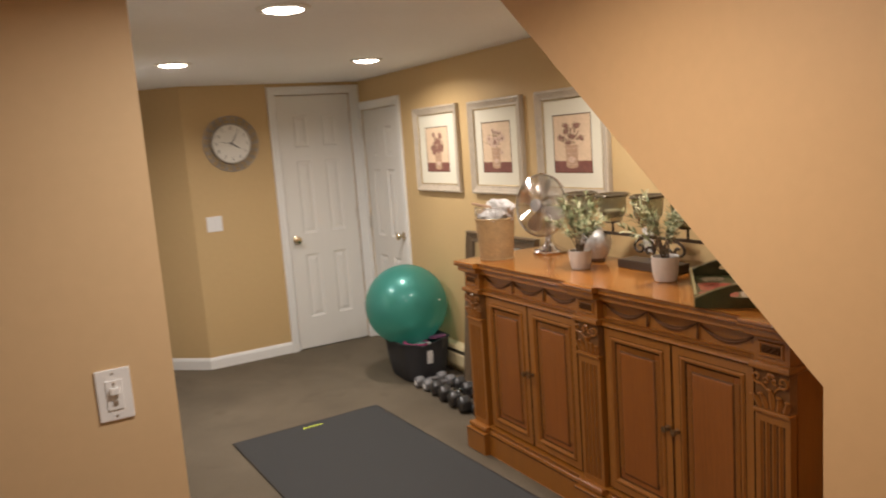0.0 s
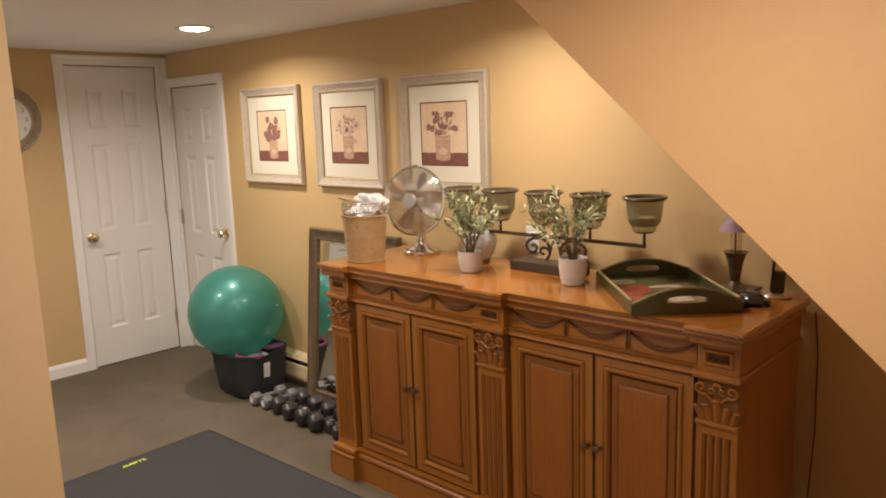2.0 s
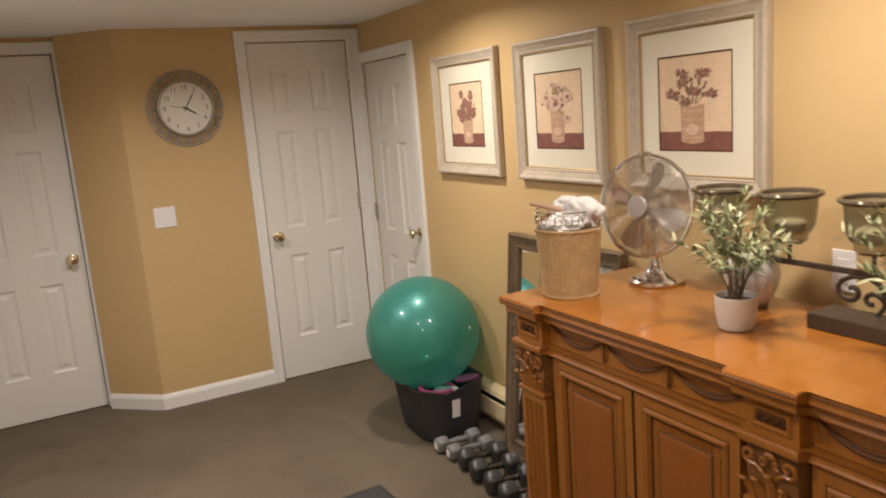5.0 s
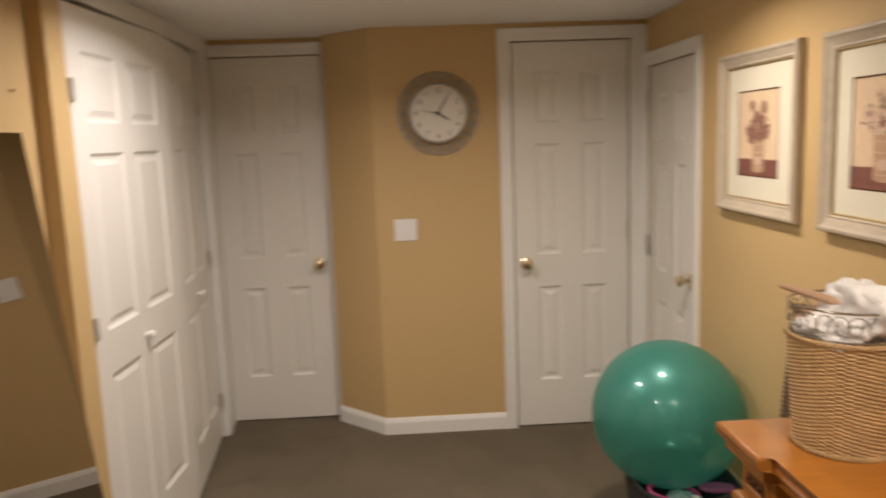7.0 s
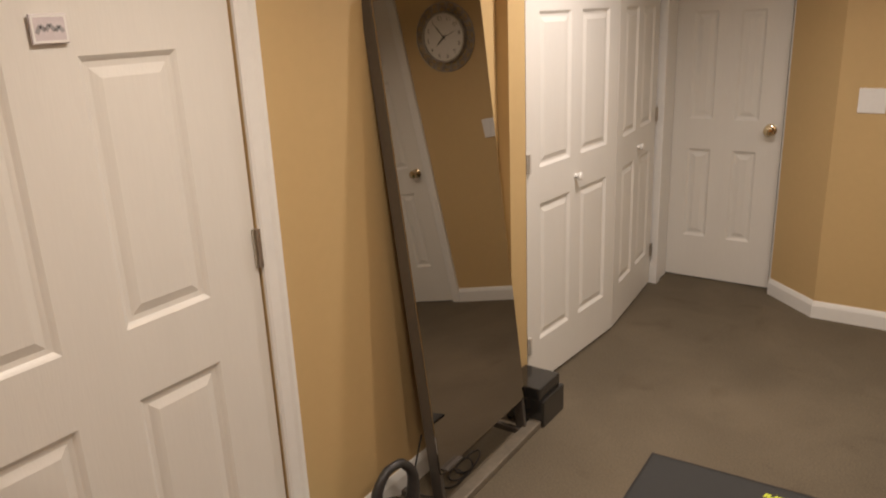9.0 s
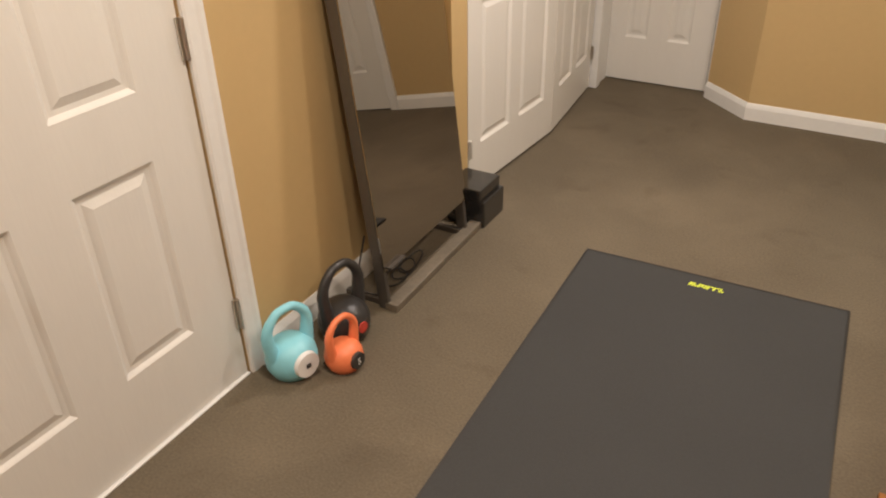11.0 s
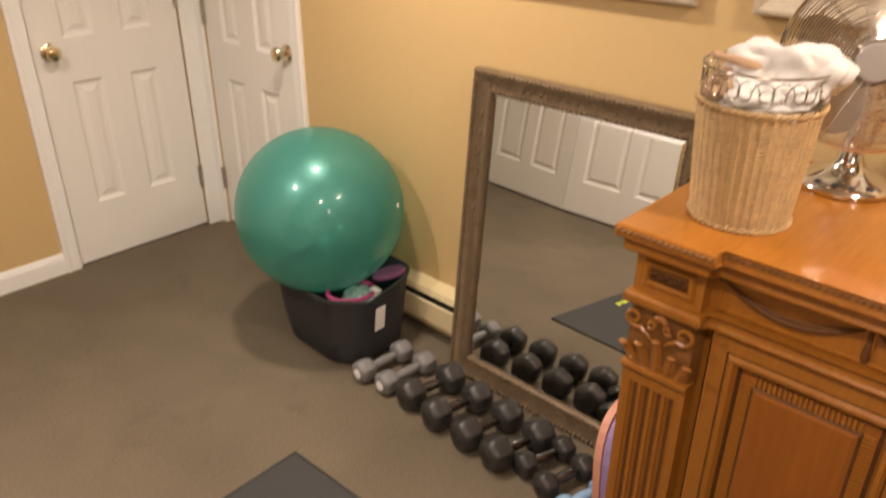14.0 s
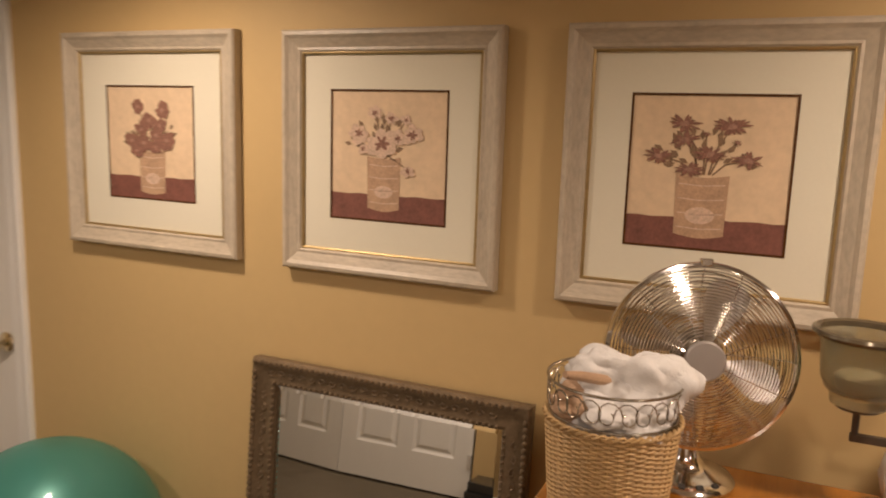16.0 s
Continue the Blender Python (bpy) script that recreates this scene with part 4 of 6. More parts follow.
# ---- on the floor ----
RUBBER = material("charcoal_rubber_mat", (0.047, 0.047, 0.046), 0.8, vary=0.12, scale=3, grain=150, bump=0.35, bump_scale=500, spec=0.25)
LIME = material("lime_print", (0.62, 0.72, 0.06), 0.6, vary=0.05)
mat_thing = thing("exercise_mat", "large charcoal rubber exercise mat lying on the carpet", "exercise mat", at(-1.188, -2.523, 0.0) @ Matrix.Rotation(radians(1.95), 4, "Z"))
bm = fresh()
box(bm, (-0.455, -0.91, 0.0005), (0.455, 0.91, 0.008), 0.003)
part("mat_body", bm, RUBBER, mat_thing)
bm = fresh()
ringed(bm, -0.455, 0.455, -0.91, 0.91, [(0.0, 0.0), (0.008, 0.0)], fill=False)
part("stitched_edge", bm, DARKGAP, mat_thing, m=Matrix.Translation((0, 0, 0.0085)) @ Matrix.Rotation(radians(-90), 4, "X"))
bm = fresh()
for k, (low, high) in enumerate(((0, 1), (0, 1), (0, 0.45), (0, 1), (0.2, 1), (0, 1), (0, 1), (0.65, 1), (0, 1), (0.65, 1), (0, 1), (0, 0.35))):
    x = -0.060 + 0.0102 * k
    prism(bm, [(x + 0.007 * low, 0.024 * low), (x + 0.0075 + 0.007 * low, 0.024 * low), (x + 0.0075 + 0.007 * high, 0.024 * high), (x + 0.007 * high, 0.024 * high)], 0.0004, axis="z")
part("printed_mark", bm, LIME, mat_thing, "lime yellow printed slanted bars", m=at(0.0, 0.830, 0.0084))

# exercise ball: thin glossy vinyl that lets some light through
m = bpy.data.materials.new("pearl_green_vinyl")
m.use_nodes = True
nt = m.node_tree
pr = nt.nodes["Principled BSDF"]
pr.inputs["Base Color"].default_value = (0.075, 0.335, 0.295, 1)
pr.inputs["Roughness"].default_value = 0.36
pr.inputs["Metallic"].default_value = 0.25
pr.inputs["Coat Weight"].default_value, pr.inputs["Coat Roughness"].default_value = 0.9, 0.09
tl = nt.nodes.new("ShaderNodeBsdfTranslucent")
tl.inputs[0].default_value = (0.15, 0.60, 0.52, 1)
mx = nt.nodes.new("ShaderNodeMixShader")
mx.inputs[0].default_value = 0.32
nt.links.new(pr.outputs[0], mx.inputs[1])
nt.links.new(tl.outputs[0], mx.inputs[2])
tp = nt.nodes.new("ShaderNodeBsdfTransparent")
tp.inputs[0].default_value = (0.52, 0.94, 0.86, 1)
clear = nt.nodes.new("ShaderNodeMixShader")
clear.inputs[0].default_value = 0.30
nt.links.new(mx.outputs[0], clear.inputs[1])
nt.links.new(tp.outputs[0], clear.inputs[2])
nt.links.new(clear.outputs[0], nt.nodes["Material Output"].inputs[0])
nz = nt.nodes.new("ShaderNodeTexNoise")
nz.inputs["Scale"].default_value = 3.0
bp = nt.nodes.new("ShaderNodeBump")
bp.inputs["Strength"].default_value, bp.inputs["Distance"].default_value = 0.05, 0.01
nt.links.new(nz.outputs[0], bp.inputs["Height"])
nt.links.new(bp.outputs[0], pr.inputs["Normal"])
BALLMAT = m
ball = thing("exercise_ball", "large glossy green inflated exercise ball resting in a tub", "exercise ball", at(-0.287, -1.165, 0.497))
bm = fresh()
bmesh.ops.create_uvsphere(bm, u_segments=64, v_segments=40, radius=0.284)
for v in bm.verts:
    v.co.z *= 0.985
part("ball_skin", bm, BALLMAT, ball, smooth=True)
bm = fresh()
for k in range(-3, 4):
    if k:
        lat = radians(11 * k)
        r = 0.2813 * math.cos(lat)
        lathe(bm, [(r - 0.0004, 0.2813 * math.sin(lat) * 0.985 - 0.0012), (r + 0.0008, 0.2813 * math.sin(lat) * 0.985), (r - 0.0004, 0.2813 * math.sin(lat) * 0.985 + 0.0012)], 64)
part("moulded_rib", bm, BALLMAT, ball, smooth=True)
bm = fresh()
lathe(bm, [(0, 0.004), (0.006, 0.004), (0.010, 0.001), (0.011, -0.002)], 16, Matrix.Rotation(radians(-62), 4, "Z") @ Matrix.Rotation(radians(80), 4, "Y") @ Matrix.Translation((0, 0, 0.2805)))
part("plug", bm, PLASTIC_W, ball, "small white valve plug", smooth=True)

# black soft tub under the ball
FABRIC = material("black_fabric", (0.028, 0.028, 0.031), 0.7, vary=0.25, scale=8, grain=200, bump=0.3, bump_scale=300)
tub = thing("storage_tub", "soft black fabric tub with a white paper tag", "storage tub", at(-0.255, -1.222, 0))


def rounded_ring(w, d, r, z, n=5):
    pts = []
    for cx, cy, a0 in ((w - r, d - r, 0), (-w + r, d - r, 90), (-w + r, -d + r, 180), (w - r, -d + r, 270)):
        for k in range(n + 1):
            a = radians(a0 + 90 * k / n)
            pts.append(Vector((cx + r * math.cos(a), cy + r * math.sin(a), z)))
    return pts


bm = fresh()
loops = []
for w, d, z in ((0.140, 0.175, 0.002), (0.154, 0.195, 0.02), (0.170, 0.206, 0.14), (0.182, 0.212, 0.266), (0.187, 0.217, 0.272), (0.187, 0.217, 0.280), (0.178, 0.208, 0.282), (0.170, 0.200, 0.265), (0.160, 0.192, 0.15), (0.147, 0.18, 0.03)):
    ring = rounded_ring(w, d, 0.115, z)
    for k, p in enumerate(ring):
        p.x += 0.007 * noise.noise(p * 6)
        p.y += 0.007 * noise.noise(p * 6 + Vector((7, 0, 0)))
        if z > 0.2:
            p.z += 0.010 * noise.noise(Vector((p.x * 7, p.y * 7, 3))) - 0.035 * math.exp(-((p.x + 0.03) ** 2) / 0.006) * (p.y < -0.1)
    loops.append([bm.verts.new(p) for p in ring])
for a, b in zip(loops, loops[1:]):
    for i in range(len(a)):
        j = (i + 1) % len(a)
        bm.faces.new((a[i], a[j], b[j], b[i]))
bm.faces.new(loops[0])
bm.faces.new(loops[-1])
part("tub_body", bm, FABRIC, tub, smooth=True)
bm = fresh()
box(bm, (-0.0215, -0.0012, -0.047), (0.0215, 0.0, 0.045))
tag = part("paper_tag", bm, PLASTIC_W, tub, "white paper tag", m=at(-0.022, -0.2175, 0.178) @ Matrix.Rotation(radians(6), 4, "X"))
PINK = material("magenta_foam", (0.42, 0.05, 0.17), 0.55, vary=0.1)
PURPLE = material("purple_foam", (0.20, 0.07, 0.17), 0.6, vary=0.12)
ring_t = thing("exercise_ring", "pink padded exercise ring in the tub", "exercise ring", at(-0.325, -1.352, 0.268) @ Matrix.Rotation(radians(5), 4, "X") @ Matrix.Rotation(radians(8), 4, "Y"))
bm = fresh()
tube(bm, [(0.090 * math.cos(a), 0.060 * math.sin(a), 0) for a in [2 * math.pi * k / 32 for k in range(32)]], 0.0075, 8, closed=True)
part("foam_ring", bm, PINK, ring_t, smooth=True)
bm = fresh()
box(bm, (0.058, -0.060, -0.010), (0.086, -0.026, 0.010), 0.003)
part("label_band", bm, PLASTIC_W, ring_t, "white printed band")
bag = thing("plastic_bag", "clear bluish plastic bag of small things in the tub", "plastic bag", at(-0.290, -1.355, 0.232))
bm = fresh()
bmesh.ops.create_icosphere(bm, subdivisions=4, radius=0.06)
for v in bm.verts:
    v.co *= 1 + 0.16 * noise.noise(v.co * 40)
    v.co.z *= 0.55
part("bag_skin", bm, material("shiny_blue_film", (0.30, 0.42, 0.42), 0.10, vary=0.6, scale=30, coat=0.9), bag, smooth=True)
pad = thing("hand_pad", "flat oval purple foam pad lying on the tub", "foam pad", at(-0.175, -1.378, 0.288) @ Matrix.Rotation(radians(-6), 4, "X") @ Matrix.Rotation(radians(-10), 4, "Z"))
bm = fresh()
lathe(bm, [(0, 0.009), (0.058, 0.009), (0.064, 0.005), (0.064, -0.004), (0.058, -0.008), (0, -0.008)], 32, Matrix.Diagonal((1, 0.62, 1, 1)))
part("foam", bm, PURPLE, pad, smooth=True)

# dumbbells in a row
GREYV = material("grey_vinyl", (0.17, 0.167, 0.168), 0.5, vary=0.1, bump=0.1)
BLACKR = material("black_rubber", (0.032, 0.030, 0.029), 0.34, vary=0.2, bump=0.15, bump_scale=250)
CHROME = material("chrome", (0.72, 0.70, 0.68), 0.10, metal=1.0, vary=0.04)
# dark base colour tones down the warm reflections in the chrome
GRIP = material("dark_chrome", (0.13, 0.13, 0.13), 0.22, metal=1.0, vary=0.15)
BLUEV = material("light_blue_vinyl", (0.22, 0.38, 0.58), 0.5, vary=0.08)


def dumbbell(length, r, head, skin, grip_mat, label, group):
    d = thing("dumbbell", label, "dumbbell", group=group)
    along = Matrix.Rotation(radians(90), 4, "Y")
    up = r * 0.905
    g = length / 2 - head
    bm = fresh()
    lathe(bm, [(0.0135, -g - 0.005), (0.0135, -g * 0.8), (0.016, -g * 0.3), (0.0165, 0), (0.016, g * 0.3), (0.0135, g * 0.8), (0.0135, g + 0.005)], 16, at(0, 0, up) @ along)
    part("grip", bm, grip_mat, d, "ribbed grip", smooth=True)
    for s in (-1, 1):
        bm = fresh()
        lathe(bm, [(0, -head / 2), (r * 0.66, -head / 2), (r * 0.84, -head * 0.44), (r * 0.97, -head * 0.30), (r, -head * 0.14), (r, head * 0.14), (r * 0.97, head * 0.30), (r * 0.84, head * 0.44), (r * 0.66, head / 2), (0, head / 2)], 30)
        for v in bm.verts:
            a = math.atan2(v.co.y, v.co.x) % (math.pi / 3) - math.pi / 6
            k = min(1.0, 0.905 / math.cos(a))
            v.co.x, v.co.y = v.co.x * k, v.co.y * k
        bmesh.ops.transform(bm, matrix=at(s * (length / 2 - head / 2), 0, up) @ along, verts=bm.verts)
        hd = part("head", bm, skin, d, "six-sided head with rounded edges", smooth=True)
        bm = fresh()
        lathe(bm, [(0, 0.0), (r * 0.42, 0.0), (r * 0.44, -0.002)], 18, at(s * (length / 2 + 0.0012), 0, up) @ Matrix.Rotation(radians(90 * s), 4, "Y"))
        part("end_mark", bm, PLASTIC_W if skin is GREYV else DARKGAP, hd)
    return d


def put(made, m):
    made.matrix_basis = m
    return made


proto = put(dumbbell(0.225, 0.041, 0.062, GREYV, GREYV, "grey vinyl dumbbell on the carpet by the mirror", "row of dumbbells"), at(-0.305, -1.480, 0) @ Matrix.Rotation(radians(-3), 4, "Z"))
copy_thing(proto, at(-0.297, -1.583, 0) @ Matrix.Rotation(radians(-4), 4, "Z"))
proto = put(dumbbell(0.225, 0.053, 0.074, BLACKR, GRIP, "black rubber hex dumbbell with chrome grip", "row of dumbbells"), at(-0.302, -1.705, 0) @ Matrix.Rotation(radians(-13), 4, "Z"))
for x, y, a in ((-0.316, -1.832, -14), (-0.320, -1.958, -13), (-0.325, -2.078, -15)):
    copy_thing(proto, at(x, y, 0) @ Matrix.Rotation(radians(a), 4, "Z"))
proto = put(dumbbell(0.185, 0.040, 0.052, BLACKR, GRIP, "small black hex dumbbell with chrome grip", "row of dumbbells"), at(-0.302, -2.158, 0) @ Matrix.Rotation(radians(-18), 4, "Z"))
copy_thing(proto, at(-0.326, -2.246, 0) @ Matrix.Rotation(radians(-16), 4, "Z"))
proto = put(dumbbell(0.165, 0.030, 0.045, BLUEV, BLUEV, "small light blue vinyl dumbbell", "row of dumbbells"), at(-0.352, -2.322, 0) @ Matrix.Rotation(radians(-16), 4, "Z"))
copy_thing(proto, at(-0.352, -2.383, 0) @ Matrix.Rotation(radians(-14), 4, "Z"))

LAVENDER = material("lavender_foam", (0.34, 0.24, 0.48), 0.6, vary=0.08)
SALMON = material("salmon_foam", (0.62, 0.30, 0.22), 0.6, vary=0.08)
pad = thing("balance_pad", "lavender and salmon foam pad leaning on the sideboard", "foam pad", at(-0.336, -2.447, 0) @ Matrix.Rotation(radians(-4), 4, "X"))
for name, mt, y0, y1, sc in (("front_layer", LAVENDER, -0.0, 0.026, 1.0), ("back_layer", SALMON, -0.02, -0.001, 1.03)):
    bm = fresh()
    out = [(0.135 * sc * math.copysign(abs(math.cos(a)) ** 0.6, math.cos(a)), 0.205 + 0.20 * sc * math.copysign(abs(math.sin(a)) ** 0.6, math.sin(a))) for a in [2 * math.pi * k / 28 for k in range(28)]]
    prism(bm, out, y1 - y0, axis="y", at=-y1)
    part(name, bm, mt, pad, m=Matrix.Translation((0, 0, 0.008)))

# framed mirror leaning on the heater
MIRFRAME = material("dark_bronze_frame", (0.165, 0.115, 0.068), 0.42, metal=0.3, vary=0.3, scale=25, grain=120, bump=0.25, bump_scale=120)
SILVER = mirror_material("mirror_silver", (0.86, 0.87, 0.85))
MW, MH = 0.748, 1.024
mir = thing("leaning_mirror", "tall mirror in a dark bronze beaded frame leaning on the wall", "mirror", at(-0.140, -1.630, 0.001, FACE_W) @ Matrix.Rotation(radians(-5.3), 4, "X"))
bm = fresh()
ringed(bm, 0, MW, 0, MH, [(0, 0.03), (0, 0.006), (0.006, -0.002), (0.014, 0.0), (0.022, 0.006), (0.048, 0.012), (0.058, 0.010), (0.066, 0.014), (0.070, 0.022)], fill=False)
part("frame", bm, MIRFRAME, mir, "dark bronze moulded frame", smooth=True)
bm = fresh()
step = 0.0155
for inset, rad in ((0.010, 0.0074), (0.062, 0.0052)):
    for k in range(int((MW - 2 * inset) / step)):
        for z in (inset, MH - inset):
            bmesh.ops.create_icosphere(bm, subdivisions=1, radius=rad, matrix=Matrix.Translation((inset + k * step, -0.001 if inset < 0.05 else 0.010, z)))
    for k in range(int((MH - 2 * inset) / step)):
        for x in (inset, MW - inset):
            bmesh.ops.create_icosphere(bm, subdivisions=1, radius=rad, matrix=Matrix.Translation((x, -0.001 if inset < 0.05 else 0.010, inset + k * step)))
tagged(part("beading", bm, MIRFRAME, mir, "rows of small beads"), kind="stuff")
bm = fresh()
for k in range(int((MW - 0.09) / 0.030)):
    for z in (0.036, MH - 0.036):
        x = 0.055 + k * 0.030
        tube(bm, [(x + 0.011 * math.cos(0.8 * j) * (1 - 0.09 * j), 0.0085, z + (1 if k % 2 else -1) * 0.009 * math.sin(0.8 * j) * (1 - 0.09 * j)) for j in range(8)], 0.0022, 5)
for k in range(int((MH - 0.15) / 0.030)):
    for x in (0.036, MW - 0.036):
        z = 0.085 + k * 0.030
        tube(bm, [(x + (1 if k % 2 else -1) * 0.009 * math.sin(0.8 * j) * (1 - 0.09 * j), 0.0085, z + 0.011 * math.cos(0.8 * j) * (1 - 0.09 * j)) for j in range(8)], 0.0022, 5)
tagged(part("frame_scrollwork", bm, MIRFRAME, mir, "carved scrolls along the frame"), kind="stuff")
bm = fresh()
ringed(bm, 0.068, MW - 0.068, 0.068, MH - 0.068, [(0, 0.0235), (0.012, 0.0215)])
part("mirror_glass", bm, SILVER, mir, "clear mirror glass")
bm = fresh()
box(bm, (0.004, 0.026, 0.004), (MW - 0.004, 0.033, MH - 0.004))
part("backing", bm, GLAZE, mir)

# tall dark glass mirror on a stand
BLACKGLASS = mirror_material("dark_mirror_glass", (0.42, 0.39, 0.355), 0.015)
SATIN = material("satin_black_metal", (0.115, 0.103, 0.09), 0.34, metal=0.5, vary=0.1)
# base bar: reflection on the dark metal put in as a lighter brown
BAR_SHEEN = material("bar_sheen_metal", (0.20, 0.17, 0.13), 0.42, metal=0.3, vary=0.2, scale=6)
SW, SH = 0.59, 1.64
TILT = Matrix.Rotation(radians(-6.1), 4, "X")
smart = thing("glass_floor_mirror", "tall dark tinted glass mirror in a black frame, leaning", "mirror", at(-2.124, -2.312, 0.0, FACE_E) @ Matrix.Rotation(radians(1.2), 4, "Z"))
bm = fresh()
box(bm, (0.0, 0.002, 0.0), (0.018, 0.042, SH), 0.003)
part("side_rail", bm, SATIN, smart, m=TILT)
bm = fresh()
box(bm, (SW - 0.018, 0.002, 0.0), (SW, 0.042, SH), 0.003)
part("side_rail", bm, SATIN, smart, m=TILT)
bm = fresh()
box(bm, (0.0185, 0.008, 0.150), (SW - 0.0185, 0.040, SH - 0.001), 0.002)
part("panel", bm, SATIN, smart, m=TILT)
bm = fresh()
box(bm, (0.001, -0.0035, 0.150), (SW - 0.001, 0.0015, SH), 0.0006, 1)
part("glass_front", bm, BLACKGLASS, smart, "dark reflecting glass", m=TILT)
bm = fresh()
box(bm, (-0.002, -0.030, 0.0), (SW + 0.20, 0.018, 0.028), 0.004)
part("base_bar", bm, BAR_SHEEN, smart, "dark metal bar with a reflection put into its colour")
bm = fresh()
box(bm, (0.012, 0.018, 0.0), (0.034, 0.19, 0.022), 0.003)
part("foot", bm, SATIN, smart)
bm = fresh()
box(bm, (SW - 0.034, 0.018, 0.0), (SW - 0.012, 0.19, 0.022), 0.003)
part("foot", bm, SATIN, smart)
bm = fresh()
box(bm, (0.018, -0.02, 0.152), (0.11, 0.006, 0.160), 0.002)
part("tab", bm, SATIN, smart, m=TILT)
bm = fresh()
for k in range(3):
    tube(bm, [(0.17 + 0.05 * k + 0.055 * math.cos(a) * (1 + 0.12 * k), 0.085 + 0.03 * math.sin(a), 0.006 + 0.004 * k + 0.02 * max(0, math.sin(a + k))) for a in [2 * math.pi * j / 24 for j in range(24)]], 0.0032, 6, closed=True)
tube(bm, [(0.1, 0.09, 0.006), (0.02, 0.07, 0.03), (-0.03, 0.10, 0.06), (0.03, 0.14, 0.12), (0.1, 0.16, 0.2)], 0.0032, 6)
cab = tagged(part("coiled_cable", bm, BLACKR, m=at(-2.124, -2.312, 0.0, FACE_E)), "coiled black cable on the floor behind the mirror", "cable")
GLOSSBOX = material("smoky_black_plastic", (0.02, 0.019, 0.018), 0.15, vary=0.1, coat=0.5)
cb = thing("black_case", "glossy black case on the floor beside the mirror", "case", at(-2.19, -1.585, 0))
bm = fresh()
box(bm, (-0.075, -0.085, 0.0), (0.095, 0.095, 0.115), 0.006)
part("case_body", bm, GLOSSBOX, cb)
bm = fresh()
box(bm, (-0.078, -0.088, 0.116), (0.080, 0.085, 0.165), 0.006)
part("case_lid", bm, GLOSSBOX, cb)


# kettlebells
def kettlebell(x, y, r, tall, skin, label, turn, disc, disc_mat, mark=None):
    kb = thing("kettlebell", label, "kettlebell", at(x, y, 0) @ Matrix.Rotation(radians(turn), 4, "Z"), group="three kettlebells by the door")
    bm = fresh()
    lathe(bm, [(0, 0), (r * 0.66, 0), (r * 0.80, r * 0.08), (r * 0.97, r * 0.44), (r, r * 0.74), (r * 0.95, r * 1.02), (r * 0.80, r * 1.28), (r * 0.60, r * 1.45), (r * 0.35, r * 1.53), (0, r * 1.55)], 32)
    part("bell", bm, skin, kb, smooth=True)
    bm = fresh()
    top = tall
    pts = []
    for k in range(17):
        a = math.pi * k / 16
        c, s = math.cos(a), math.sin(a)
        px = r * (0.76 + 0.20 * math.sin(math.pi * min(1.0, s * 1.15))) * math.copysign(abs(c) ** 0.62, c)
        pz = r * 1.05 + (top - r * 0.17 - r * 1.05) * (s ** 0.6)
        pts.append((px, 0, pz))
    tube(bm, pts, [r * (0.29 - 0.13 * math.sin(math.pi * k / 16) ** 0.6) for k in range(17)], 14)
    part("handle", bm, skin, kb, smooth=True)
    bm = fresh()
    lathe(bm, [(0, 0.004), (r * disc, 0.003), (r * disc * 1.05, -0.012)], 28, at(0, -r * 0.975, r * 0.76) @ FLAT)
    lab = part("weight_disc", bm, disc_mat, kb, "round weight marking", smooth=True)
    if mark:
        text, mt, size = mark
        if text:
            words(text, size, mt, lab, at(0, -r * 0.975 - 0.0045, r * 0.76) @ FLAT, "numeral")
        else:
            bm = fresh()
            box(bm, (-size, -r * 0.975 - 0.006, r * 0.76 - size * 0.9), (size, -r * 0.975 - 0.0042, r * 0.76 + size * 0.9))
            part("mark", bm, mt, lab)
    return kb


TEAL = material("aqua_vinyl", (0.25, 0.62, 0.72), 0.42, vary=0.06, bump=0.05)
ORANGE = material("orange_vinyl", (0.82, 0.21, 0.085), 0.45, vary=0.06, bump=0.05)
REDDOT = material("red_plastic", (0.55, 0.06, 0.04), 0.5)
kettlebell(-2.218, -2.712, 0.081, 0.245, TEAL, "aqua vinyl kettlebell on the carpet by the door", 78, 0.50, PLASTIC_W, (None, INK, 0.008))
kettlebell(-2.090, -2.620, 0.061, 0.192, ORANGE, "small orange vinyl kettlebell beside the aqua one", 84, 0.44, INK, ("5", PLASTIC_W, 0.030))
kettlebell(-2.182, -2.490, 0.086, 0.282, BLACKR, "black kettlebell with a red dot next to the glass mirror", 82, 0.22, REDDOT)


# ---- on the sideboard ----
TOP = 1.0005

# wicker basket with a wire rim
WICKER = material("pale_wicker", (0.45, 0.29, 0.13), 0.6, vary=0.28, scale=20, grain=130, bump=0.15)
WIRE = material("dark_wire", (0.36, 0.32, 0.26), 0.24, metal=0.9, vary=0.1)
LINEN = material("white_cloth", (0.64, 0.62, 0.60), 0.9, vary=0.05, scale=12, grain=200, bump=0.3, bump_scale=350)
TANCLOTH = material("tan_cloth", (0.42, 0.27, 0.17), 0.9, vary=0.12, grain=200, bump=0.3, bump_scale=350)
bas = thing("wicker_basket", "round pale wicker basket with scrolled wire rim, full of cloths", "basket", at(-0.475, -2.626, TOP))
H0, R0, R1 = 0.205, 0.080, 0.097
radius_at = lambda z: R0 + (R1 - R0) * (z / H0) ** 0.9
bm = fresh()
N, ROWS = 40, 54
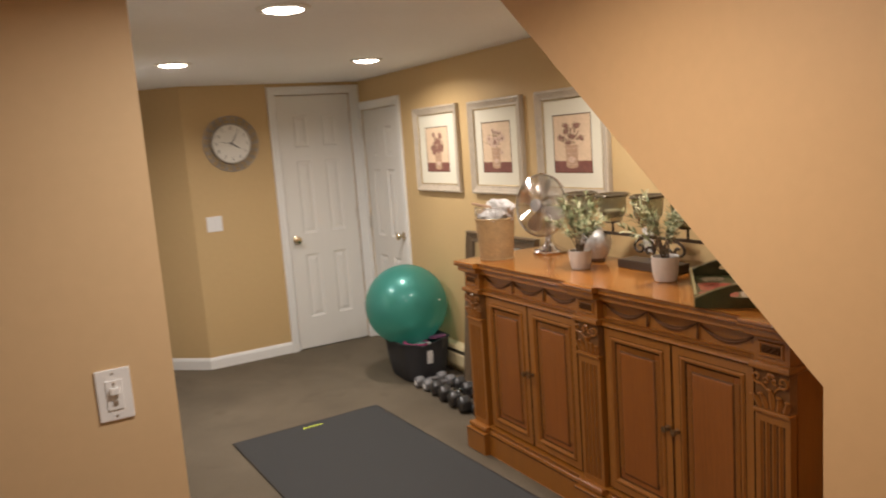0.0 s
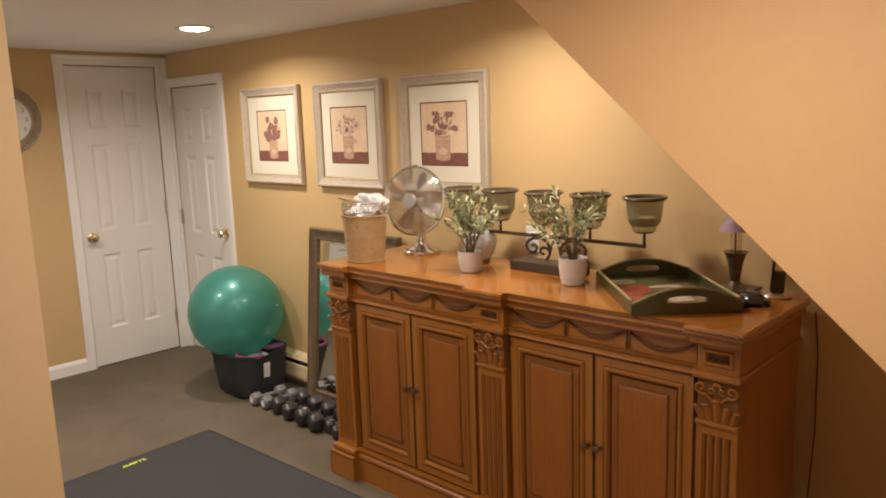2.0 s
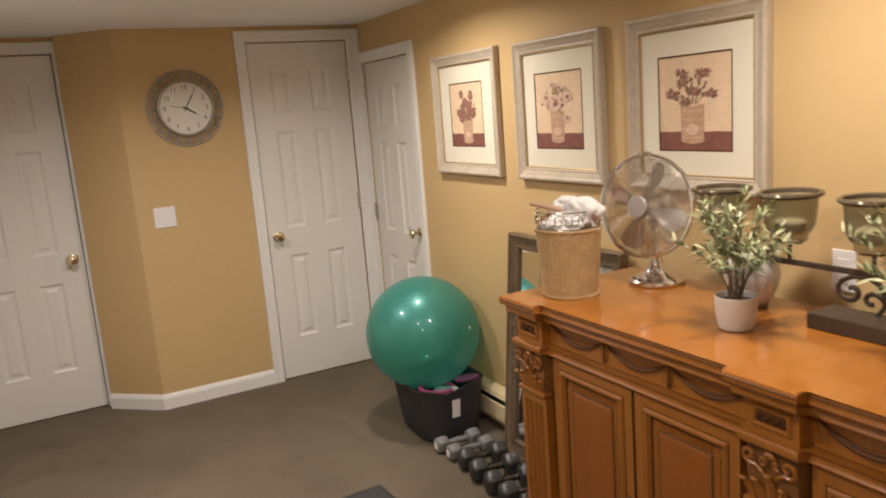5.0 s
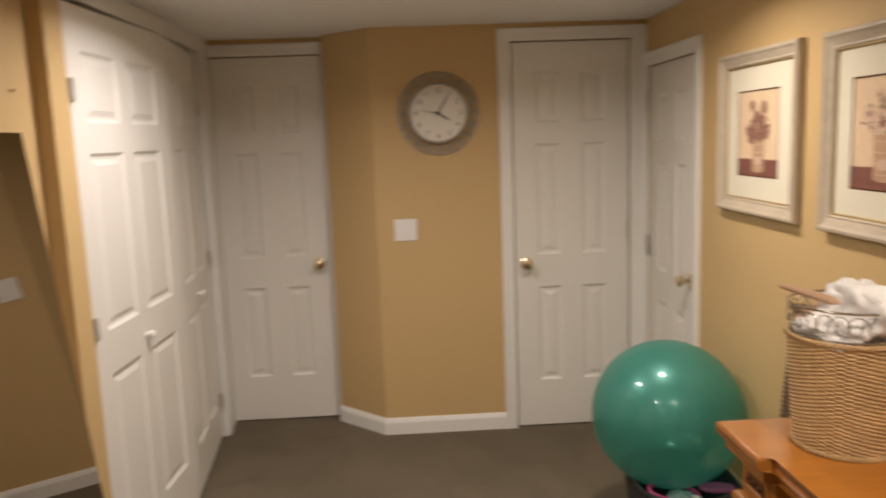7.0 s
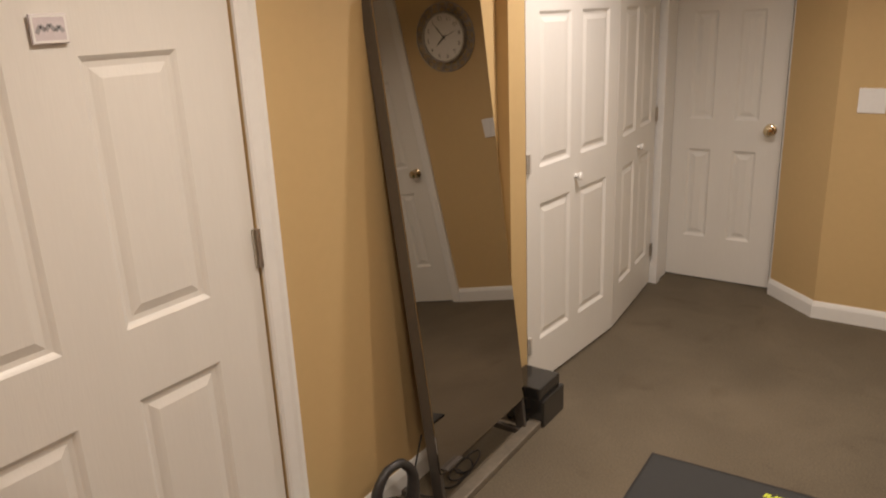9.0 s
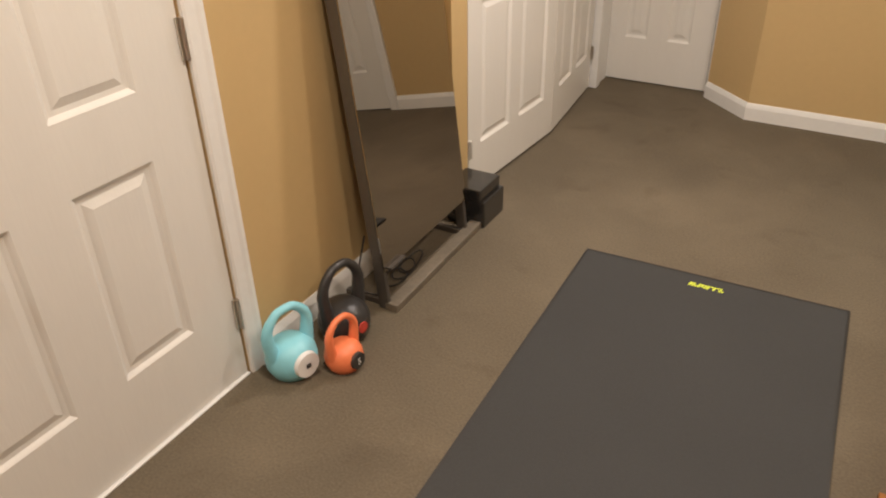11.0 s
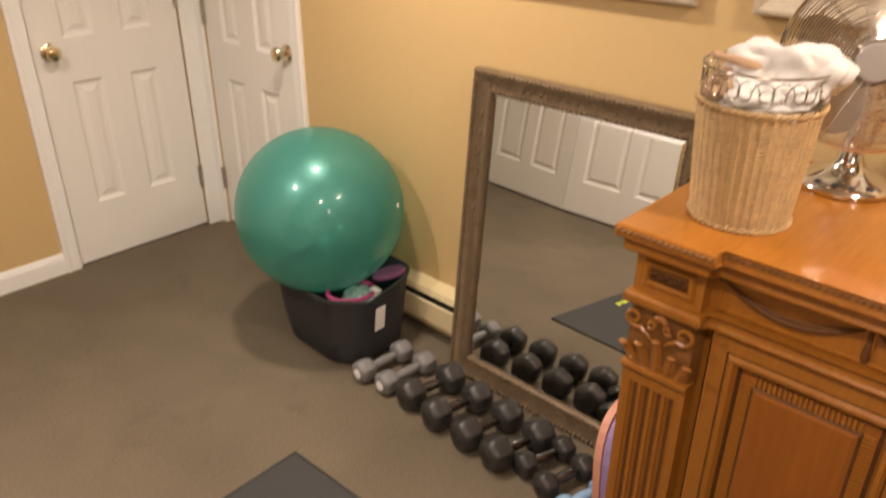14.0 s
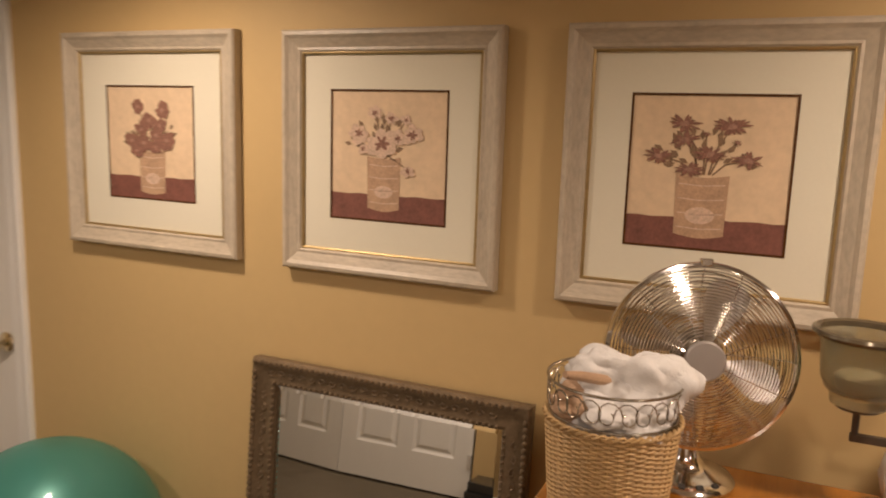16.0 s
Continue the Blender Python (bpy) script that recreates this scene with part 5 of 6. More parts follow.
for row in range(ROWS):
    z = 0.006 + (H0 - 0.012) * row / (ROWS - 1)
    pts = []
    for k in range(N * 3):
        a = 2 * math.pi * k / (N * 3)
        wob = 0.0019 * math.cos(N / 2 * a + math.pi * (row % 2))
        pts.append(((radius_at(z) + wob) * math.cos(a), (radius_at(z) + wob) * math.sin(a), z + 0.0004 * math.sin(7 * a + row)))
    tube(bm, pts, 0.0020, 5, closed=True)
tagged(part("weave", bm, WICKER, bas, "rows of woven wicker", smooth=True), kind="stuff")
bm = fresh()
for k in range(N):
    a = 2 * math.pi * k / N
    tube(bm, [(radius_at(z) * math.cos(a), radius_at(z) * math.sin(a), z) for z in (0.0, 0.07, 0.14, H0 + 0.002)], 0.0024, 5)
tagged(part("wicker_warp", bm, WICKER, bas), kind="stuff")
for z, r in ((0.004, R0 + 0.004), (H0, R1 + 0.002)):
    bm = fresh()
    for ph in (0, math.pi):
        tube(bm, [((r + 0.003 * math.cos(24 * a + ph)) * math.cos(a), (r + 0.003 * math.cos(24 * a + ph)) * math.sin(a), z + 0.003 * math.sin(24 * a + ph)) for a in [2 * math.pi * k / 144 for k in range(144)]], 0.0024, 5, closed=True)
    part("braided_edge", bm, WICKER, bas, smooth=True)
bm = fresh()
lathe(bm, [(0, 0.003), (R0 - 0.004, 0.003), (R1 - 0.012, H0 - 0.01)], 30)
part("lining", bm, WICKER, bas)
bm = fresh()
for z, r in ((H0 + 0.006, R1 - 0.003), (H0 + 0.057, R1 + 0.001)):
    tube(bm, [(r * math.cos(a), r * math.sin(a), z) for a in [2 * math.pi * k / 48 for k in range(48)]], 0.0022, 6, closed=True)
tagged(part("wire_hoop", bm, WIRE, bas, "shiny dark wire hoop", smooth=True), kind="stuff")
bm = fresh()
for k in range(12):
    a0 = 2 * math.pi * k / 12
    for s in (-1, 1):
        pts = []
        for j in range(14):
            q = 0.55 * j
            rr = 0.0200 - 0.0011 * j
            a = a0 + s * (0.012 + rr * math.cos(q)) / R1
            z = H0 + 0.031 + rr * math.sin(q) * 1.15
            pts.append((R1 * math.cos(a), R1 * math.sin(a), z))
        tube(bm, pts, 0.0011, 5)
tagged(part("wire_scrollwork", bm, WIRE, bas, "curled wire scrolls", smooth=True), kind="stuff")


def cloth_heap(name, label, m, size, seed, mat, sub=4, rough=0.45, valley=0.0):
    ob = thing(name, label, "cloth", m)
    bm = fresh()
    bmesh.ops.create_icosphere(bm, subdivisions=sub, radius=1.0)
    off = Vector((seed * 3.7, seed, -seed))
    for v in bm.verts:
        n = v.co.normalized()
        f = 1 + rough * noise.noise(n * 1.6 + off) + 0.26 * abs(noise.noise(n * 2.6 + off)) - 0.05 * abs(noise.noise(n * 7.0 + off)) + 0.07 * abs(noise.noise(Vector((n.x * 7, n.y * 2.5, n.z * 2)) + off))
        f *= 1 - valley * math.exp(-(n.y / 0.28) ** 2) * max(0.0, n.z)
        v.co = Vector((n.x * size[0] * f, n.y * size[1] * f, n.z * size[2] * f))
    part("folds", bm, mat, ob, smooth=True)
    return ob


cloth_heap("white_towel", "crumpled white towel stuffed in the wicker basket", at(-0.450, -2.642, TOP + 0.242), (0.056, 0.084, 0.068), 2, LINEN, sub=5, rough=0.42, valley=0.38)
cloth_heap("white_towel", "crumpled white towel lying low in the basket", at(-0.505, -2.640, TOP + 0.210), (0.050, 0.062, 0.034), 5, LINEN, sub=5)
cloth_heap("tan_cloth", "folded tan cloth in the wicker basket", at(-0.498, -2.576, TOP + 0.222), (0.038, 0.034, 0.024), 9, TANCLOTH)
br = thing("wooden_brush", "long wooden brush handle sticking out of the basket", "brush", at(-0.497, -2.612, TOP + 0.262) @ Matrix.Rotation(radians(65), 4, "Z") @ Matrix.Rotation(radians(6), 4, "X"))
bm = fresh()
tube(bm, [(0, 0.088, 0.016), (0, 0.050, 0.010), (0, 0.0, 0.0), (0, -0.04, -0.006)], [0.005, 0.0075, 0.008, 0.011], 10)
part("brush_handle", bm, TANCLOTH, br, smooth=True)
bm = fresh()
box(bm, (-0.014, -0.085, -0.02), (0.014, -0.04, 0.004), 0.005)
part("brush_head", bm, DARKGAP, br)

# table fan
STEELF = material("brushed_nickel", (0.60, 0.56, 0.51), 0.24, metal=1.0, vary=0.06, rough_vary=0.05)
BLADE = material("satin_blade", (0.70, 0.67, 0.64), 0.42, metal=1.0, vary=0.04)
CAGE = material("chrome_wire", (0.80, 0.76, 0.71), 0.09, metal=1.0, vary=0.03, rough_vary=0.02)
HUBM = material("satin_badge", (0.34, 0.31, 0.29), 0.5, metal=0.5, vary=0.03)
fan = thing("table_fan", "chrome table fan with round wire cage, standing still", "fan", at(-0.205, -2.714, TOP))
bm = fresh()
lathe(bm, [(0, 0), (0.083, 0), (0.087, 0.004), (0.087, 0.011), (0.082, 0.017), (0.066, 0.024), (0.047, 0.031), (0.033, 0.041), (0.024, 0.056), (0.019, 0.078), (0.017, 0.10), (0, 0.102)], 40, Matrix.Diagonal((1.0, 1.0, 1.0, 1)))
base = part("base", bm, CHROME, fan, "polished chrome foot", smooth=True)
facing = Matrix.Rotation(math.atan2(-0.25, -0.94), 4, "Z")          # +x looks into the room
for k in range(4):
    bm = fresh()
    box(bm, (-0.005, -0.006, 0), (0.005, 0.006, 0.006), 0.002)
    part("button", bm, DARKGAP, base, m=facing @ Matrix.Rotation(radians(-36 + 24 * k), 4, "Z") @ at(0.072, 0, 0.0185) @ Matrix.Rotation(radians(24), 4, "Y"))
HUB = facing @ at(0.054, 0, 0.249) @ Matrix.Rotation(radians(-7), 4, "Y") @ Matrix.Rotation(radians(90), 4, "Y")     # z looks forward
bm = fresh()
tube(bm, [(0, 0, 0.095), (0.0, 0, 0.15), (0.004, 0, 0.20), (0.012, 0, 0.238)], [0.016, 0.013, 0.014, 0.018], 14, m=facing)
part("neck", bm, STEELF, fan, smooth=True)
bm = fresh()
lathe(bm, [(0, -0.125), (0.030, -0.122), (0.045, -0.105), (0.048, -0.070), (0.046, -0.040), (0.040, -0.032), (0, -0.030)], 28, HUB)
part("motor", bm, STEELF, fan, "rounded motor housing", smooth=True)
RF = 0.156


def dome(r, front):
    """Height of the cage at a radius."""
    k = r / RF
    return (0.042 if front else -0.040) * math.sqrt(max(0.0, 1 - k ** 2.6))


for front, rings in ((True, 22), (False, 13)):
    bm = fresh()
    for k in range(rings):
        r = 0.042 + (RF - 0.046) * k / (rings - 1)
        z = dome(r, front)
        tube(bm, [(r * math.cos(a), r * math.sin(a), z) for a in [2 * math.pi * j / 56 for j in range(64)]], 0.0011, 6, closed=True, m=HUB)
    for k in range(8):
        a = 2 * math.pi * (k + (0.5 if front else 0)) / 8
        tube(bm, [(r * math.cos(a), r * math.sin(a), dome(r, front) - (0.0015 if front else -0.0015)) for r in [0.036 + (RF - 0.036) * j / 9 for j in range(10)]], 0.0012, 6, m=HUB)
    tagged(part("front_cage" if front else "rear_cage", bm, CAGE, fan, "chrome wire cage", smooth=True), kind="stuff")
bm = fresh()
lathe(bm, [(RF - 0.002, -0.009), (RF + 0.003, -0.008), (RF + 0.0045, 0.0), (RF + 0.003, 0.008), (RF - 0.002, 0.009), (RF - 0.002, -0.009)], 64, HUB)
part("rim_band", bm, CHROME, fan, smooth=True)
bm = fresh()
lathe(bm, [(0.033, 0.036), (0.033, 0.046), (0.030, 0.049), (0, 0.050)], 32, HUB)
part("hub_badge", bm, HUBM, fan, "plain satin round badge", smooth=True)
bm = fresh()
box(bm, (-0.010, RF - 0.002, -0.006), (0.010, RF + 0.010, 0.010), 0.002, m=HUB @ Matrix.Rotation(radians(90), 4, "Z"))
part("clip", bm, CHROME, fan)
for k in range(4):
    bm = fresh()
    rows = []
    for i in range(9):
        u = i / 8
        r = 0.022 + 0.118 * u
        half = radians(8 + 11 * math.sin(math.pi * min(1, u * 0.75)) * (1 - 0.25 * u ** 4))
        row = []
        for j in range(9):
            v = j / 8 * 2 - 1
            a = half * v
            rr = r * (1 - 0.10 * v * v * u)
            row.append(bm.verts.new((rr * math.cos(a), rr * math.sin(a), -0.004 - 0.016 * v * (0.6 + 0.6 * u) + 0.004 * v * v)))
        rows.append(row)
    for a, b in zip(rows, rows[1:]):
        for i in range(8):
            bm.faces.new((a[i], a[i + 1], b[i + 1], b[i]))
    bmesh.ops.solidify(bm, geom=bm.faces[:], thickness=0.0012)
    part("blade", bm, BLADE, fan, "broad satin steel blade", m=HUB @ Matrix.Rotation(radians(90 * k + 70), 4, "Z"), smooth=True)
bm = fresh()
lathe(bm, [(0, 0.022), (0.022, 0.02), (0.026, 0.008), (0.026, -0.03), (0, -0.03)], 24, HUB)
part("spindle", bm, STEELF, fan, smooth=True)

# artificial olive plants
POT = material("pale_stone_glaze", (0.66, 0.62, 0.57), 0.55, vary=0.08, scale=12, grain=120, bump=0.1)
SOIL = material("dark_moss", (0.05, 0.04, 0.025), 0.95, vary=0.4, grain=120, bump=0.8, bump_scale=120)
TWIG = material("brown_twig", (0.14, 0.10, 0.06), 0.7, vary=0.3)
LEAF = bpy.data.materials.new("olive_leaf")
LEAF.use_nodes = True
nt = LEAF.node_tree
pr = nt.nodes["Principled BSDF"]
geo = nt.nodes.new("ShaderNodeNewGeometry")
rp = nt.nodes.new("ShaderNodeValToRGB")
rp.color_ramp.elements[0].color, rp.color_ramp.elements[1].color = (0.15, 0.18, 0.075, 1), (0.54, 0.51, 0.31, 1)
e = rp.color_ramp.elements.new(0.55)
e.color = (0.28, 0.31, 0.155, 1)
nt.links.new(geo.outputs["Random Per Island"], rp.inputs[0])
nt.links.new(rp.outputs[0], pr.inputs["Base Color"])
pr.inputs["Roughness"].default_value = 0.5


def leaf_blade(bm, root, way, up, length, width):
    """A narrow folded leaf."""
    side = way.cross(up).normalized()
    lift = side.cross(way).normalized()
    rib = [bm.verts.new(root), bm.verts.new(root + way * length * 0.5 + lift * length * 0.05), bm.verts.new(root + way * length)]
    l = [bm.verts.new(root + way * length * k + side * width / 2 + lift * width * 0.25) for k in (0.32, 0.66)]
    r = [bm.verts.new(root + way * length * k - side * width / 2 + lift * width * 0.25) for k in (0.32, 0.66)]
    for f in ((rib[0], rib[1], l[0]), (l[0], rib[1], l[1]), (l[1], rib[1], rib[2]), (rib[0], r[0], rib[1]), (r[0], r[1], rib[1]), (r[1], rib[2], rib[1])):
        bm.faces.new(f)


def olive_plant(x, y, pr_, ph, tall, spread, seed, stems, label, lean=(0, 0), turn=0):
    rng = random.Random(seed)
    pl = thing("potted_plant", label, "plant", at(x, y, TOP) @ Matrix.Rotation(radians(turn), 4, "Z"), group="two small potted olive plants")
    bm = fresh()
    lathe(bm, [(0, 0), (pr_ * 0.72, 0), (pr_ * 0.80, 0.003), (pr_ * 0.93, ph * 0.35), (pr_ * 0.99, ph * 0.7), (pr_, ph), (pr_ * 0.97, ph + 0.002), (pr_ * 0.92, ph), (pr_ * 0.90, ph * 0.8), (0, ph * 0.8)], 36)
    part("pot", bm, POT, pl, "pale grey stone-glazed pot", smooth=True)
    bm = fresh()
    lathe(bm, [(0, ph * 0.90), (pr_ * 0.5, ph * 0.88), (pr_ * 0.91, ph * 0.83)], 24, wobble=0.05)
    part("moss", bm, SOIL, pl)
    st, lf = fresh(), fresh()
    for s in range(stems):
        a = 2 * math.pi * s / stems + rng.uniform(-0.4, 0.4)
        out = spread * rng.uniform(0.35, 1.0)
        high = tall * rng.uniform(0.62, 1.0) * (1 - 0.35 * out / spread)
        p0 = Vector((0.012 * math.cos(a), 0.012 * math.sin(a), ph * 0.85))
        pts = []
        for k in range(8):
            u = k / 7
            pts.append(p0 + Vector((out * math.cos(a) * u ** 1.9 + lean[0] * u, out * math.sin(a) * u ** 1.9 + lean[1] * u, high * (u - 0.12 * u * u * out / spread))) + Vector((rng.uniform(-1, 1), rng.uniform(-1, 1), 0)) * 0.004)
        tube(st, pts, [0.0022 - 0.0015 * k / 7 for k in range(8)], 5)
        for k in range(4, 8):
            d = (pts[min(k + 1, 7)] - pts[k - 1]).normalized()
            for j in range(10):
                q = pts[k - 1].lerp(pts[k], rng.random())
                b = rng.uniform(0, 2 * math.pi)
                side = d.orthogonal().normalized()
                side = Matrix.Rotation(b, 3, d) @ side
                way = (d * rng.uniform(0.3, 1.0) + side * rng.uniform(0.6, 1.1) + Vector((0, 0, rng.uniform(-0.35, 0.1)))).normalized()
                leaf_blade(lf, q, way, d + Vector((0.01, 0.02, 0.9)), rng.uniform(0.025, 0.046), rng.uniform(0.0048, 0.0078))
        leaf_blade(lf, pts[-1], (pts[-1] - pts[-2]).normalized(), Vector((0.3, 0.2, 1)), 0.03, 0.008)
    tagged(part("stemwork", st, TWIG, pl, "thin brown stems"), kind="stuff")
    tagged(part("foliage", lf, LEAF, pl, "narrow grey-green leaves"), kind="stuff")
    return pl


olive_plant(-0.404, -3.190, 0.051, 0.083, 0.335, 0.145, 11, 22, "small leafy olive plant in a pale grey pot")
olive_plant(-0.370, -3.660, 0.053, 0.098, 0.350, 0.175, 23, 18, "tall thin olive plant in a pale grey pot", lean=(0.01, 0.035))

# ribbed vase
VASE = material("silver_grey_vase", (0.62, 0.61, 0.59), 0.30, metal=0.25, vary=0.12, scale=10)
# brown stands in for the reflection low on the silver vase
VASE_REFLECT = material("vase_foot_reflection", (0.17, 0.10, 0.06), 0.4, vary=0.2)
vs = thing("round_vase", "round ribbed silver-grey vase, a brown reflection painted on its foot", "vase", at(-0.218, -3.085, TOP))
bm = fresh()
prof = [(0.037, 0.012), (0.052, 0.030), (0.065, 0.060), (0.071, 0.090), (0.064, 0.120), (0.045, 0.140), (0.030, 0.148), (0.030, 0.156), (0.026, 0.156), (0.024, 0.14)]
lathe(bm, prof, 48)
for v in bm.verts:
    a = math.atan2(v.co.y, v.co.x)
    k = 1 + 0.025 * math.cos(16 * a)
    v.co.x *= k
    v.co.y *= k
part("vase_body", bm, VASE, vs, smooth=True)
bm = fresh()
lathe(bm, [(0, 0), (0.038, 0), (0.040, 0.004), (0.039, 0.012), (0.036, 0.016)], 32)
part("vase_foot", bm, VASE_REFLECT, vs, "vase foot coloured as a brown reflection", smooth=True)

# iron candle holder with five glass cups
IRON = material("dark_iron", (0.085, 0.064, 0.047), 0.45, metal=0.6, vary=0.25, bump=0.15, bump_scale=150)
CUPGLASS = bpy.data.materials.new("smoky_olive_glass")
CUPGLASS.use_nodes = True
nt = CUPGLASS.node_tree
pr = nt.nodes["Principled BSDF"]
pr.inputs["Base Color"].default_value = (0.54, 0.51, 0.38, 1)
pr.inputs["Transmission Weight"].default_value = 0.82
pr.inputs["Roughness"].default_value = 0.16
pr.inputs["IOR"].default_value = 1.3
nz = nt.nodes.new("ShaderNodeTexNoise")
nz.inputs["Scale"].default_value = 40
co = nt.nodes.new("ShaderNodeTexCoord")
mp = nt.nodes.new("ShaderNodeMapping")
mp.inputs["Scale"].default_value = (1, 1, 5)
bp = nt.nodes.new("ShaderNodeBump")
bp.inputs["Strength"].default_value, bp.inputs["Distance"].default_value = 0.35, 0.003
nt.links.new(co.outputs["Object"], mp.inputs[0])
nt.links.new(mp.outputs[0], nz.inputs["Vector"])
nt.links.new(nz.outputs[0], bp.inputs["Height"])
nt.links.new(bp.outputs[0], pr.inputs["Normal"])
RIMM = material("brown_glazed_rim", (0.12, 0.095, 0.06), 0.2, metal=0.3, vary=0.2)
WAX = material("ivory_wax", (0.46, 0.42, 0.31), 0.5, vary=0.05)
CX = -0.205
ch = thing("candle_holder", "dark iron candle holder with scrolled foot and five glass cups", "candle holder", at(CX, -3.412, TOP) @ Matrix.Diagonal((1, 1, 1.03, 1)))
bm = fresh()
box(bm, (-0.080, -0.205, 0.0), (0.02, 0.115, 0.038), 0.004)
part("foot", bm, IRON, ch, "dark heavy block foot")
bm = fresh()
box(bm, (-0.005, -0.452, 0.124), (0.005, 0.445, 0.138), 0.002)
part("crossbar", bm, IRON, ch)
MID = -0.055
for s in (-1, 1):
    bm = fresh()
    curl_in = [(0.046 + (0.006 + 0.0019 * k) * math.cos(math.pi - 0.55 * (9 - k)), 0.066 + (0.006 + 0.0019 * k) * math.sin(math.pi - 0.55 * (9 - k))) for k in range(10)]
    over = [(0.022, 0.085), (0.032, 0.106), (0.055, 0.119), (0.085, 0.117), (0.108, 0.103)]
    curl_out = [(0.088 + (0.028 - 0.0021 * k) * math.cos(0.25 - 0.55 * k), 0.082 + (0.028 - 0.0021 * k) * math.sin(0.25 - 0.55 * k)) for k in range(11)]
    tube(bm, [(0, MID + s * u * 1.24, v * 1.03) for u, v in curl_in + over + curl_out], 0.0062, 8)
    part("scroll", bm, IRON, ch, "curled iron scroll", smooth=True)
    bm = fresh()
    tube(bm, [(0, MID + s * 0.045, 0.036), (0, MID + s * 0.030, 0.055), (0, MID + s * 0.020, 0.085), (0, MID + s * 0.006, 0.126)], 0.0055, 8)
    part("upright", bm, IRON, ch, smooth=True)
cup_meshes = None
for k, y in enumerate((0.438, 0.223, 0.0, -0.217, -0.445)):
    bm = fresh()
    tube(bm, [(0, y, 0.130), (0, y, 0.182)], 0.0055, 8)
    lathe(bm, [(0, 0.178), (0.022, 0.178), (0.033, 0.180), (0.035, 0.184), (0.034, 0.1865), (0, 0.1865)], 32, at(0, y, 0))
    saucer = part("saucer", bm, IRON, ch, smooth=True)
    if cup_meshes is None:
        bm = fresh()
        lathe(bm, [(0, 0.187), (0.043, 0.187), (0.045, 0.203), (0.054, 0.212), (0.061, 0.228), (0.064, 0.258), (0.066, 0.285), (0.071, 0.300), (0.0685, 0.300), (0.0635, 0.285), (0.0615, 0.258), (0.0585, 0.229), (0.0515, 0.215), (0.042, 0.208), (0, 0.208)], 40)
        cup = part("glass_cup", bm, CUPGLASS, ch, "smoky ribbed glass cup", m=at(0, y, 0), smooth=True)
        bm = fresh()
        lathe(bm, [(0.067, 0.298), (0.074, 0.295), (0.079, 0.298), (0.081, 0.302), (0.079, 0.307), (0.074, 0.309), (0.068, 0.306), (0.067, 0.298)], 40)
        rimo = part("cup_rim", bm, RIMM, cup, "dark metal rim", smooth=True)
        bm = fresh()
        lathe(bm, [(0, 0.2085), (0.038, 0.2085), (0.040, 0.232), (0.034, 0.236), (0, 0.235)], 24)
        wax = part("candle", bm, WAX, cup, "short ivory candle", smooth=True)
        cup_meshes = (cup.data, rimo.data, wax.data)
    else:
        cup = shared("glass_cup", cup_meshes[0], ch, at(0, y, 0))
        cup["label"] = "smoky ribbed glass cup"
        shared("cup_rim", cup_meshes[1], cup, Matrix())
        shared("candle", cup_meshes[2], cup, Matrix())

# tray with arched handles
TRAYG = material("dark_olive_lacquer", (0.055, 0.060, 0.022), 0.3, vary=0.25, scale=8, coat=0.4)
TRAYRIM = material("worn_tray_edge", (0.26, 0.22, 0.10), 0.4, vary=0.3, scale=25)
TRAYRED = material("tray_red_print", (0.30, 0.045, 0.03), 0.3, vary=0.35, scale=35, coat=0.4)
TRAYPALE = material("tray_cream_print", (0.46, 0.37, 0.28), 0.3, vary=0.4, scale=45, coat=0.4)
TRAYPINK = material("tray_pale_print", (0.20, 0.15, 0.09), 0.3, vary=0.4, scale=45, coat=0.4)
TL, TW = 0.51, 0.345
tray = thing("serving_tray", "dark olive wooden tray with arched handles and a painted red base", "tray", at(-0.650, -4.056, TOP) @ Matrix.Rotation(radians(-46), 4, "Z"))
bm = fresh()
box(bm, (0.008, 0.01, 0.003), (TW - 0.008, TL - 0.01, 0.014))
floor_b = part("tray_base", bm, TRAYG, tray)
for i, (x0, x1, y0, y1, mt) in enumerate(((0.022, 0.150, 0.06, 0.205, TRAYRED), (0.022, 0.135, 0.215, 0.355, TRAYRED), (0.155, 0.235, 0.10, 0.20, TRAYPALE), (0.15, 0.29, 0.215, 0.255, TRAYPALE), (0.15, 0.26, 0.30, 0.345, TRAYPALE), (0.245, 0.32, 0.05, 0.17, TRAYPINK), (0.145, 0.30, 0.262, 0.292, TRAYPINK), (0.04, 0.12, 0.375, 0.455, TRAYPINK))):
    bm = fresh()
    pts = []
    for k in range(16):
        a = 2 * math.pi * k / 16
        c, s = math.cos(a), math.sin(a)
        j = 1 + 0.10 * math.sin(3 * a + i)
        pts.append(((x0 + x1) / 2 + (x1 - x0) / 2 * j * math.copysign(abs(c) ** 0.5, c), (y0 + y1) / 2 + (y1 - y0) / 2 * j * math.copysign(abs(s) ** 0.5, s)))
    prism(bm, pts, 0.0004, axis="z", at=0.0142 + 0.0001 * i)
    part("painted_patch", bm, mt, floor_b, "painted decoration")
